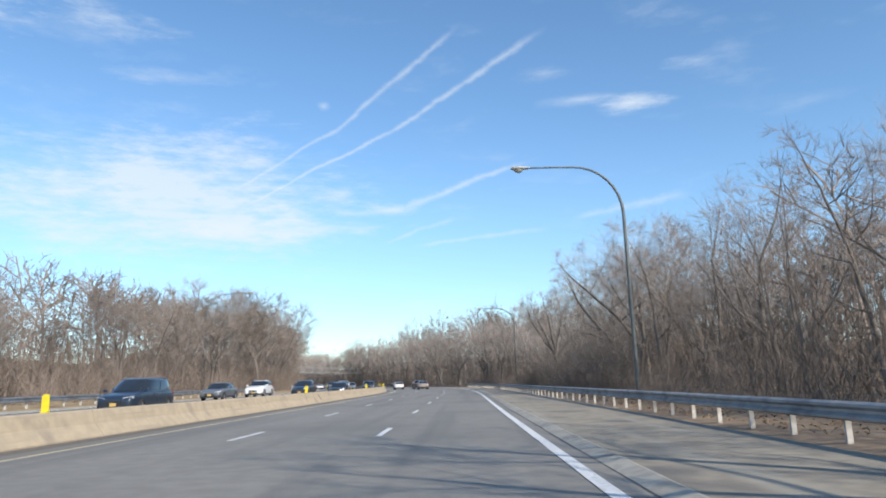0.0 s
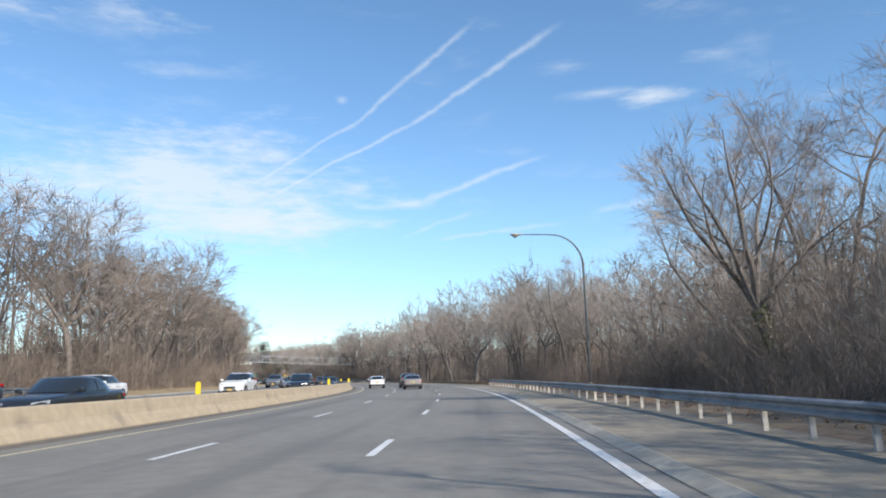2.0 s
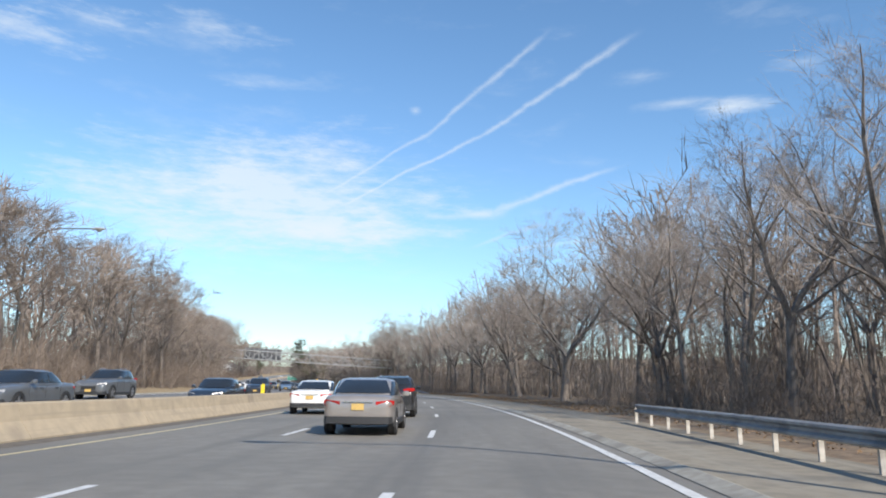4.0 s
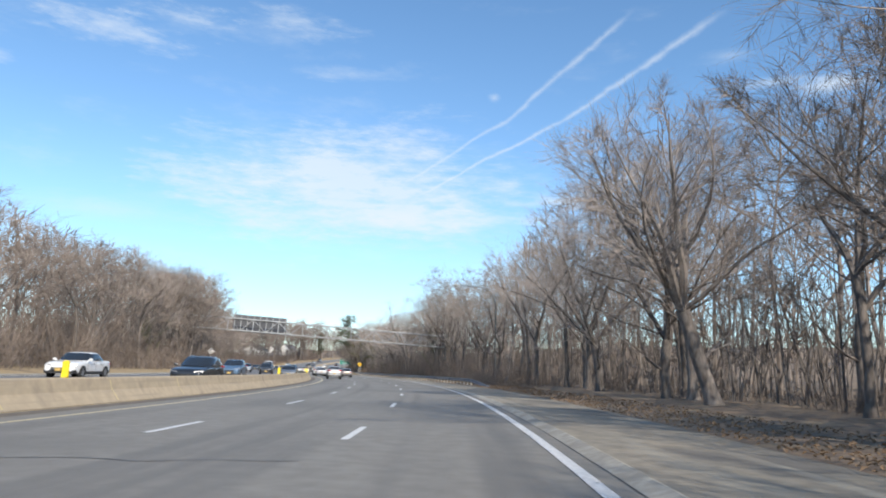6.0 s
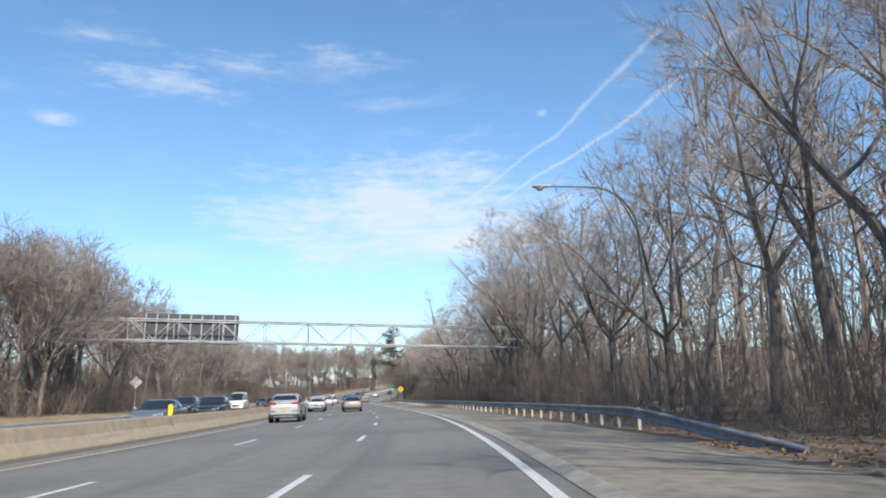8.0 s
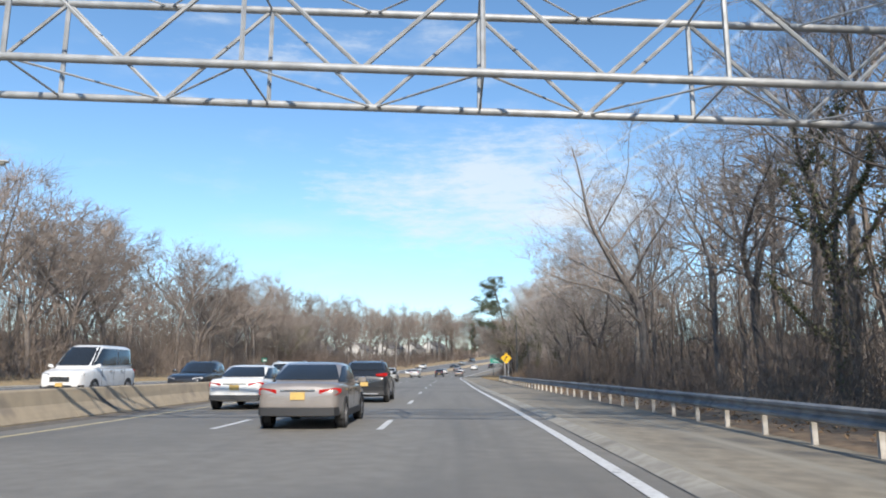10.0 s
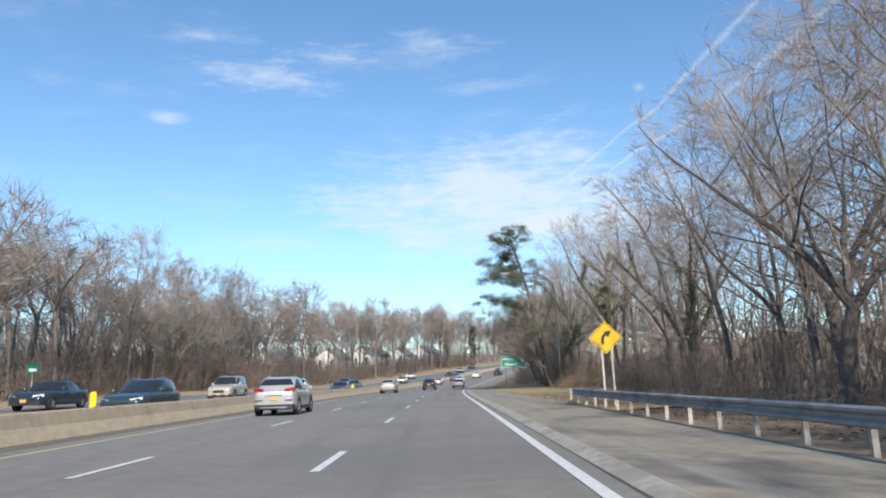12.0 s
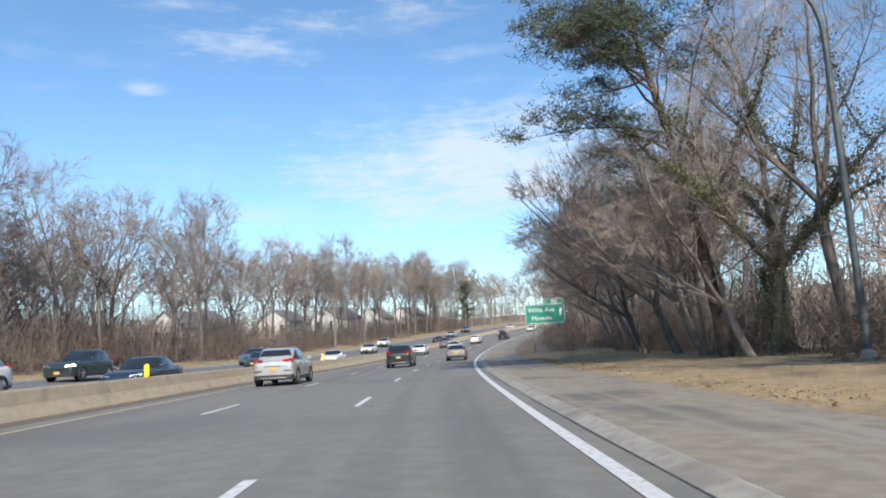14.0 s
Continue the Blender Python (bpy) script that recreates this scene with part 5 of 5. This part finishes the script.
# length, width, height, belt height, hood height, tail height; fractions of the length from the rear: rear-glass foot, roof rear, roof front, windscreen foot
SHAPES = {
    "sedan": (4.75, 1.82, 1.45, 0.96, 0.93, 1.02, 0.13, 0.33, 0.56, 0.74, 0.32),
    "suv": (4.48, 1.85, 1.65, 1.10, 1.05, 1.14, 0.025, 0.17, 0.50, 0.73, 0.365),
    "boxy": (4.70, 1.90, 1.80, 1.15, 1.12, 1.15, 0.01, 0.05, 0.58, 0.68, 0.38),
    "minivan": (5.05, 1.95, 1.74, 1.08, 1.02, 1.08, 0.015, 0.06, 0.60, 0.82, 0.33),
    "pickup": (5.50, 1.98, 1.85, 1.18, 1.16, 1.15, 0.40, 0.44, 0.60, 0.72, 0.38),
    "van": (5.3, 1.95, 2.2, 1.2, 1.15, 1.2, 0.01, 0.03, 0.66, 0.86, 0.33),
}


def vehicle_meshes(kind):
    L, W, H, belt, hood, tail, g0, r0, r1, g1, wr = SHAPES[kind]
    half = W / 2
    at = lambda f: (f - 0.5) * L
    out = {}
    body = Mesh()
    rings = []
    for f, wf, zb, zt in ((0.0, 0.80, 0.48, tail - 0.28), (0.008, 0.88, 0.36, tail - 0.10), (0.03, 0.95, 0.28, tail - 0.02), (0.10, 1.0, 0.24, tail), (g0 + 0.10, 1.0, 0.22, belt + 0.01), (0.42, 1.0, 0.21, belt),
                          (0.62, 1.0, 0.21, belt - 0.01), (g1, 1.0, 0.22, hood + 0.02), (0.84, 0.99, 0.23, hood - 0.01), (0.93, 0.95, 0.24, hood - 0.08), (0.975, 0.88, 0.27, hood - 0.17), (0.995, 0.80, 0.34, hood - 0.28), (1.0, 0.74, 0.42, hood - 0.36)):
        w, y = half * wf, at(f)
        side = [(0.86, zb), (0.97, zb + 0.06), (1.0, zb + 0.20), (1.0, zb * 0.45 + zt * 0.55), (0.985, zt - 0.10), (0.94, zt - 0.03), (0.84, zt), (0.0, zt + 0.025)]
        ring = [(w * a, y, z) for a, z in side] + [(-w * a, y, z) for a, z in side[-2::-1]]
        rings.append(ring)
    body.rings(rings)
    # cabin: a rounded shell from the belt line up to the roof
    power = 5.0 if kind in ("boxy", "van", "pickup") else 4.0

    def shell(t):
        """Half width, rear end, front end and height at level t."""
        e = min(t / 0.90, 1.0)
        k = max(0.0, (t - 0.82) / 0.18)
        bow = 0.035 * math.sin(math.pi * e)
        w = half * (0.975 - 0.18 * e + bow * 0.6 - 0.22 * k ** 2.2)
        ya = at(g0 + (r0 - g0) * e ** 1.15 + 0.045 * k ** 2)
        yb = at(g1 + (r1 - g1) * e ** 0.92 - 0.05 * k ** 2)
        return w, ya, yb, belt - 0.05 + (H - belt + 0.05) * (1 - (1 - t) ** 1.18)

    def on_side(t, q, push=0.0):
        w, ya, yb, z = shell(t)
        return ((w + push) * (1 - abs(q) ** power) ** (1 / power), (ya + yb) / 2 + q * (yb - ya) / 2, z)

    def on_end(t, p, way_, push=0.0):
        w, ya, yb, z = shell(t)
        return (p * w, (ya + yb) / 2 + way_ * ((yb - ya) / 2 + push) * (1 - abs(p) ** power) ** (1 / power), z + push * 0.4)

    cabin = Mesh()
    levels = []
    for t in (0, 0.10, 0.3, 0.5, 0.7, 0.82, 0.88, 0.93, 0.97, 1.0):
        w, ya, yb, z = shell(t)
        yc, hl = (ya + yb) / 2, (yb - ya) / 2
        ring = []
        for i in range(28):
            a = 2 * math.pi * (i + 0.5) / 28
            cx, sy = math.cos(a), math.sin(a)
            ring.append((w * math.copysign(abs(cx) ** (2 / power), cx), yc + hl * math.copysign(abs(sy) ** (2 / power), sy), z))
        levels.append(ring)
    w, ya, yb, z = shell(1.0)
    levels.append([(x * 0.5, (ya + yb) / 2 + (y - (ya + yb) / 2) * 0.6, z + 0.012) for x, y, z in levels[-1]])
    cabin.rings(levels)
    out["cabin"] = cabin
    if kind == "pickup":
        for sx in (-1, 1):
            body.box((sx * (half - 0.05), at(0.2), belt + 0.03), (0.08, L * 0.38, 0.06))
    out["body"] = body

    def pane(f, n0, n1, t0, t1, nu=6, nv=4):
        """A curved pane on the shell, proud of it by its own thickness."""
        m = Mesh()
        for push in (0.022, -0.02):
            k = len(m.v)
            for j in range(nv + 1):
                for i in range(nu + 1):
                    m.v.append(f(t0 + (t1 - t0) * j / nv, n0(j / nv) + (n1(j / nv) - n0(j / nv)) * i / nu, push))
            if push > 0:
                for j in range(nv):
                    for i in range(nu):
                        a = k + j * (nu + 1) + i
                        m.f.append((a, a + 1, a + nu + 2, a + nu + 1))
        rim = [i for i in range(nu + 1)] + [j * (nu + 1) + nu for j in range(1, nu + 1) if j <= nv] + [nv * (nu + 1) + i for i in range(nu - 1, -1, -1)] + [j * (nu + 1) for j in range(nv - 1, 0, -1)]
        k = (nu + 1) * (nv + 1)
        for a, b in zip(rim, rim[1:] + rim[:1]):
            m.f.append((a, b, b + k, a + k))
        return m
    flat = lambda v: (lambda u: v)
    slope = lambda a, b: (lambda u: a + (b - a) * u)
    out["windscreen"] = pane(lambda t, p, e: on_end(t, p, 1, e), flat(-0.86), flat(0.86), 0.10, 0.86, 8)
    out["rear_window"] = pane(lambda t, p, e: on_end(t, p, -1, e), slope(-0.86, -0.76), slope(0.86, 0.76), 0.36 if kind == "suv" else 0.22, 0.80 if kind == "suv" else 0.84, 8)
    for sx, tag in ((1, "right"), (-1, "left")):
        f = lambda t, q, e, sx=sx: (lambda v: (sx * v[0], v[1], v[2]))(on_side(t, q, e))
        r_edge = slope(-0.80, -0.58) if kind == "suv" else slope(-0.86, -0.74) if kind == "sedan" else flat(-0.88)
        out["rear_side_window_" + tag] = pane(f, r_edge, flat(-0.02), 0.14, 0.80)
        out["front_side_window_" + tag] = pane(f, flat(0.03), slope(0.88, 0.82), 0.12, 0.80)
    for sx in (-1, 1):
        for k, f in enumerate((0.27, 0.47, 0.68)):
            m = Mesh()
            m.box((sx * half * 0.999, at(f), belt * 0.5 + 0.2), (0.006, 0.008, belt - 0.52))
            out["door_seam#%d%d" % (sx, k)] = m
        m = Mesh()
        m.rings([[(sx * (half + 0.012), at(f), 0.24), (sx * (half + 0.016), at(f), 0.38), (sx * (half - 0.05), at(f), 0.40), (sx * (half - 0.06), at(f), 0.22)] for f in (0.27, 0.72)])
        out["sill#%d" % sx] = m
        for k, f in enumerate((0.33, 0.53)):
            m = Mesh()
            m.box((sx * (half + 0.012), at(f), belt - 0.15), (0.03, 0.18, 0.03))
            out["door_handle#%d%d" % (sx, k)] = m
    m = Mesh()
    m.rings([[(x * half, at(0.0) + dy, z) for z in (0.31, 0.34, 0.46, 0.48)] + [(x * half, at(0.0) + dy + 0.2, z) for z in (0.48, 0.31)] for x, dy in ((-0.95, 0.16), (-0.86, 0.02), (-0.5, -0.03), (0.5, -0.03), (0.86, 0.02), (0.95, 0.16))])
    out["rear_bumper"] = m
    if kind == "suv":
        m = Mesh()
        m.rings([[(x * half, at(0.0) + dy - 0.028, z) for z in (0.335, 0.385)] + [(x * half, at(0.0) + dy + 0.03, z) for z in (0.385, 0.335)] for x, dy in ((-0.62, 0.0), (-0.5, -0.03), (0.5, -0.03), (0.62, 0.0))])
        out["skid_strip"] = m
        for sx in (-1, 1):
            m = Mesh()
            m.box((sx * half * 0.70, at(0.0) - 0.02, 0.66), (0.34, 0.03, 0.035))
            out["reflector#%d" % sx] = m
    m = Mesh()
    m.rings([[(x * half, at(1.0) + dy, z) for z in (0.27, 0.30, 0.42, 0.45)] + [(x * half, at(1.0) + dy - 0.2, z) for z in (0.45, 0.27)] for x, dy in ((-0.92, -0.20), (-0.80, -0.05), (-0.4, 0.0), (0.4, 0.0), (0.80, -0.05), (0.92, -0.20))])
    out["front_bumper"] = m
    for sx, tag in ((1, "right"), (-1, "left")):
        t = Mesh()
        zt = {"sedan": tail - 0.20, "suv": tail - 0.03}.get(kind, tail - 0.13)
        t.rings([[(sx * half * 0.50, at(0.0) - 0.018 + 0.02, zt - 0.05), (sx * half * 0.90, at(0.012) - 0.02, zt - 0.08), (sx * half * 0.985, at(0.05), zt - 0.03), (sx * half * 0.985, at(0.06), zt + 0.05), (sx * half * 0.90, at(0.012) - 0.02, zt + 0.07), (sx * half * 0.50, at(0.004) - 0.02, zt + 0.03)],
                 [(sx * half * 0.50, at(0.03), zt - 0.05), (sx * half * 0.84, at(0.05), zt - 0.08), (sx * half * 0.93, at(0.07), zt - 0.03), (sx * half * 0.93, at(0.08), zt + 0.05), (sx * half * 0.84, at(0.05), zt + 0.07), (sx * half * 0.50, at(0.03), zt + 0.03)]])
        out["tail_light_" + tag] = t
        h = Mesh()
        zh = hood - 0.26
        h.rings([[(sx * half * 0.46, at(0.996), zh - 0.06), (sx * half * 0.80, at(0.988), zh - 0.05), (sx * half * 0.93, at(0.955), zh), (sx * half * 0.93, at(0.945), zh + 0.10), (sx * half * 0.78, at(0.978), zh + 0.08), (sx * half * 0.46, at(0.992), zh + 0.04)],
                 [(sx * half * 0.46, at(0.95), zh - 0.06), (sx * half * 0.80, at(0.95), zh - 0.05), (sx * half * 0.86, at(0.93), zh), (sx * half * 0.86, at(0.92), zh + 0.10), (sx * half * 0.74, at(0.95), zh + 0.08), (sx * half * 0.46, at(0.95), zh + 0.04)]])
        out["headlight_" + tag] = h
        m = Mesh()
        m.rings([[(sx * (half + x), at(g1 - 0.075) + y * w, belt + 0.075 + z * h) for y, z in ((-1, -0.8), (-1, 0.8), (-0.3, 1), (0.7, 0.7), (1, 0), (0.7, -0.8), (-0.3, -1))] for x, w, h in ((-0.01, 0.035, 0.045), (0.05, 0.06, 0.07), (0.13, 0.06, 0.075), (0.175, 0.045, 0.055))])
        m.box((sx * (half - 0.02), at(g1 - 0.07), belt + 0.02), (0.10, 0.06, 0.05))
        out["mirror_" + tag] = m
    gr = Mesh()
    for k in range(4):
        gr.box((0, at(1.0) + 0.004, hood - 0.42 - 0.055 * k + 0.05), (W * 0.42, 0.05, 0.035))
    out["grille"] = gr
    p = Mesh()
    p.box((0, at(0.0) - 0.012, 0.74 if kind != "sedan" else 0.72), (0.31, 0.03, 0.16))
    out["plate_rear"] = p
    p = Mesh()
    p.box((0, at(1.0) + 0.035, 0.47), (0.31, 0.02, 0.15))
    out["plate_front"] = p
    tr = Mesh()
    tr.box((0, at(0.0) - 0.006, 0.86 if kind != "sedan" else 0.84), (0.75, 0.03, 0.025))
    out["chrome_strip"] = tr
    if kind in ("suv", "boxy", "minivan"):
        for sx in (-1, 1):
            m = Mesh()
            m.tube([(sx * half * 0.62, at(r0 + 0.06), H - 0.01), (sx * half * 0.62, at(r0 + 0.10), H + 0.035), (sx * half * 0.62, at(r1 - 0.06), H + 0.035), (sx * half * 0.62, at(r1 - 0.03), H - 0.02)], [0.016] * 4, 6)
            out["roof_rail#%d" % sx] = m
    if kind in ("suv", "boxy", "minivan"):
        m = Mesh()
        m.rings([[(x * half, at(r0) + dy, H - 0.07 + dz) for dy, dz in ((-0.10 + 0.10 * abs(x), -0.01), (-0.10 + 0.10 * abs(x), 0.012), (0.12, 0.045), (0.12, 0.0))] for x in (-0.66, -0.45, 0.0, 0.45, 0.66)])
        out["spoiler"] = m
    if kind == "boxy":
        for k in range(3):
            m = Mesh()
            m.box((0, at(0.2 + 0.17 * k), H + 0.07), (W * 0.78, 0.08, 0.05))
            out["roof_bar#%d" % k] = m
    # wheels
    ty, rm, arch = Mesh(), Mesh(), Mesh()
    prof = [(wr - 0.09, -0.11), (wr - 0.02, -0.115), (wr, -0.09), (wr, 0.09), (wr - 0.02, 0.115), (wr - 0.09, 0.11)]
    n = 20
    ty.rings([[(x, r * math.cos(a), r * math.sin(a)) for r, x in prof] for a in np.linspace(0, 2 * math.pi, n + 1)], close=True, cap=False)
    for sgn in (1,):
        for k in range(5):
            m = Matrix.Rotation(k * 2 * math.pi / 5, 4, "X")
            rm.box((0.085, 0, (wr - 0.09) / 2), (0.03, 0.09, wr - 0.09), m)
        rm.tube([(0.06, 0, 0), (0.105, 0, 0)], [0.06, 0.05], 8)
        ring = [(wr - 0.10, 0.05), (wr - 0.085, 0.10), (wr - 0.075, 0.10), (wr - 0.075, 0.05)]
        rm.rings([[(x, r * math.cos(a), r * math.sin(a)) for r, x in ring] for a in np.linspace(0, 2 * math.pi, n + 1)], close=True, cap=False)
    arc_r = wr + 0.065
    arch.rings([[(-0.05, arc_r * math.cos(a), arc_r * math.sin(a)), (0.012, arc_r * math.cos(a), arc_r * math.sin(a)), (0.012, (arc_r - 0.06) * math.cos(a), (arc_r - 0.06) * math.sin(a)), (-0.05, (arc_r - 0.06) * math.cos(a), (arc_r - 0.06) * math.sin(a))] for a in np.linspace(-0.25, math.pi + 0.25, 14)])
    disc = Mesh()
    disc.tube([(-0.02, 0, 0), (0.006, 0, 0)], [arc_r - 0.03] * 2, 20)
    made = {k: v for k, v in out.items()}
    return made, ty, rm, arch, disc


LIBRARY = {}


def library(kind):
    if kind in LIBRARY:
        return LIBRARY[kind]
    made, ty, rm, arch, disc = vehicle_meshes(kind)
    mats = {"body": None, "cabin": None, "spoiler": None, "grille": TRIM, "rear_bumper": TRIM, "front_bumper": TRIM, "plate_rear": PLATE_GOLD, "plate_front": PLATE_GOLD, "chrome_strip": CHROME, "skid_strip": RIM, "roof_rail#1": RIM, "roof_rail#-1": RIM}
    data = {}
    for k, shape in made.items():
        mat = mats[k] if k in mats else (TRIM if k.split('#')[0] in ("door_seam", "sill", "door_handle", "roof_rail", "roof_bar", "reflector") else GLASS if "window" in k or "windscreen" in k else RED_LENS if "tail" in k else CLEAR_LENS if "headlight" in k else None)
        data[k] = (shape, mat)
    LIBRARY[kind] = ({k: (s.data(k, m, 38) if m else s) for k, (s, m) in data.items()}, ty.data("tyre", TYRE, 40), rm.data("rim", RIM), arch.data("wheel_arch", TRIM, 40), disc.data("wheel_well", TRIM))
    return LIBRARY[kind]


BODIES = {}


def vehicle(kind, colour, s, off, oncoming, label, group, category="car"):
    data, ty, rm, arch, well = library(kind)
    L, W, H, wr = SHAPES[kind][0], SHAPES[kind][1], SHAPES[kind][2], SHAPES[kind][10]
    lift = 0.02 if not oncoming else 0.015
    grade = math.degrees(math.atan(float(rise(s + 2, off) - rise(s - 2, off)) / 4))
    m = stand(s, off, 0, lift) @ pose(0, 0, 0, grade, 0, 180 if oncoming else 0)
    t = thing({"suv": "suv", "boxy": "suv", "sedan": "car", "minivan": "minivan", "pickup": "pickup_truck", "van": "van"}[kind], m, label, category, group)
    key = (kind, colour)
    if key not in BODIES:
        BODIES[key] = {k: d.data(k, PAINTS[colour], 38) for k, d in data.items() if isinstance(d, Mesh)}
    for k, d in data.items():
        name = k.split("#")[0].replace("_left", "").replace("_right", "")
        ob = part(name, BODIES[key][k] if isinstance(d, Mesh) else d, None, t)
        if k == "body":
            sub = ob.modifiers.new("round", "SUBSURF")
            sub.levels = sub.render_levels = 1
    for f in (0.185, 0.80):
        for sx in (-1, 1):
            y = (f - 0.5) * L
            base = pose(sx * (W / 2 - 0.088), y, wr, 0, 0, 0 if sx > 0 else 180)
            w = part("wheel", ty, None, t, m=base)
            part("rim", rm, None, w)
            edge = pose(sx * (W / 2 - 0.002), y, wr, 0, 0, 0 if sx > 0 else 180)
            part("wheel_arch", arch, None, t, m=edge)
            part("wheel_well", well, None, t, m=pose(sx * (W / 2 - 0.012), y, wr, 0, 0, 0 if sx > 0 else 180))
    return t


SAME, ONCOMING = "traffic on the near carriageway", "oncoming traffic beyond the barrier"
vehicle("suv", "silver", 447.0, 9.15, False, "silver compact SUV with red tail lights in the inner lane", SAME)
vehicle("suv", "silver", 392.0, 9.15, False, "silver compact SUV beside the concrete barrier", SAME)
vehicle("sedan", "bronze", 481, 1.83, False, "bronze-grey sedan seen from behind on worn asphalt", SAME)
vehicle("suv", "black", 467, 5.5, False, "black SUV seen from behind between dashed lines", SAME)
vehicle("sedan", "white", 513, 9.15, False, "white sedan far ahead beside the barrier", SAME)
vehicle("sedan", "white", 524, 5.5, False, "white sedan far ahead between dashed lines", SAME)
vehicle("pickup", "grey", 540, 9.15, False, "dark grey pickup truck far ahead", SAME)
vehicle("suv", "white", 552, 5.5, False, "white SUV far ahead on the bend", SAME)
vehicle("suv", "black", 566, 1.83, False, "dark SUV far ahead on the bend", SAME)
vehicle("sedan", "beige", 585, 5.5, False, "pale sedan far ahead on the bend", SAME)
vehicle("sedan", "white", 604, 1.83, False, "white sedan far ahead on the bend", SAME)
vehicle("suv", "silver", 296.0, 9.15, False, "silver compact SUV close to the barrier", SAME)
vehicle("sedan", "bronze", 323, 5.4, False, "bronze-grey sedan seen from behind between dashed lines", SAME)
vehicle("suv", "black", 336, 5.5, False, "black SUV seen from behind under the gantry", SAME)
vehicle("sedan", "bronze", 165, 5.5, False, "bronze-grey sedan seen from behind on the bend", SAME)
vehicle("suv", "black", 176, 5.5, False, "black SUV seen from behind on the bend", SAME)
vehicle("sedan", "white", 178, 9.15, False, "white sedan seen from behind beside the barrier", SAME)
vehicle("sedan", "white", 331, 9.15, False, "white sedan seen from behind near the gantry", SAME)
vehicle("suv", "white", 338, 9.15, False, "white SUV seen from behind near the gantry", SAME)
vehicle("suv", "white", 107, 22.2, True, "white SUV on the far lanes", ONCOMING)
vehicle("suv", "navy", 111, 18.5, True, "dark blue SUV on the far lanes", ONCOMING)
vehicle("sedan", "black", 112, 14.9, True, "black sedan on the far lanes", ONCOMING)
vehicle("suv", "white", 143, 18.5, True, "white SUV on the far lanes", ONCOMING)
vehicle("suv", "black", 149, 14.9, True, "black SUV on the far lanes", ONCOMING)
vehicle("minivan", "navy", 72, 18.5, True, "dark blue minivan on the far lanes", ONCOMING)
vehicle("sedan", "grey", 95, 22.2, True, "dark grey sedan on the far lanes", ONCOMING)
vehicle("sedan", "white", 128, 22.2, True, "white sedan on the far lanes", ONCOMING)
vehicle("sedan", "grey", 170, 18.5, True, "dark grey sedan on the far lanes", ONCOMING)
vehicle("sedan", "navy", 182, 14.9, True, "dark blue sedan on the far lanes", ONCOMING)
vehicle("suv", "grey", 186, 22.2, True, "dark grey SUV on the far lanes", ONCOMING)
vehicle("suv", "navy", 214, 18.5, True, "dark blue SUV on the far lanes", ONCOMING)
vehicle("sedan", "white", 240, 22.2, True, "white sedan on the far lanes", ONCOMING)
vehicle("suv", "black", 238, 14.9, True, "black SUV on the far lanes", ONCOMING)
vehicle("suv", "blue", 266, 18.5, True, "pale blue SUV on the far lanes", ONCOMING)
vehicle("sedan", "grey", 289, 14.9, True, "dark grey sedan on the far lanes", ONCOMING)
vehicle("suv", "black", 309, 18.5, True, "black SUV on the far lanes", ONCOMING)
vehicle("sedan", "white", 327, 22.2, True, "white sedan on the far lanes", ONCOMING)
vehicle("suv", "black", 301.5, 14.9, True, "black SUV on the far lanes", ONCOMING)
vehicle("van", "white", 338, 18.5, True, "white camper van on the far lanes", ONCOMING)
vehicle("suv", "black", 342, 14.9, True, "black SUV on the far lanes", ONCOMING)
vehicle("sedan", "navy", 396, 22.2, True, "dark blue sedan on the far lanes", ONCOMING)
vehicle("suv", "teal", 390, 14.9, True, "dark teal SUV on the far lanes", ONCOMING)
vehicle("boxy", "beige", 414, 18.5, True, "beige boxy off-roader with a roof rack on the far lanes", ONCOMING)
vehicle("suv", "white", 438, 18.5, True, "white SUV on the far lanes", ONCOMING)
vehicle("suv", "teal", 453, 22.2, True, "dark teal SUV on the far lanes", ONCOMING)
vehicle("sedan", "navy", 445, 14.9, True, "dark blue sedan on the far lanes", ONCOMING)
vehicle("sedan", "teal", 474, 18.5, True, "dark teal sedan on the far lanes", ONCOMING)
vehicle("suv", "blue", 483, 22.2, True, "pale blue SUV on the far lanes", ONCOMING)
vehicle("sedan", "white", 486, 14.9, True, "white sedan on the far lanes", ONCOMING)
vehicle("sedan", "white", 521, 18.5, True, "white sedan on the far lanes", ONCOMING)
vehicle("suv", "white", 545, 22.2, True, "white SUV on the far lanes", ONCOMING)
vehicle("sedan", "black", 560, 14.9, True, "black sedan on the far lanes", ONCOMING)
vehicle("sedan", "silver", 585, 18.5, True, "silver sedan on the far lanes", ONCOMING)
vehicle("suv", "grey", 610, 22.2, True, "dark grey SUV on the far lanes", ONCOMING)
vehicle("sedan", "white", 630, 14.9, True, "white sedan on the far lanes", ONCOMING)
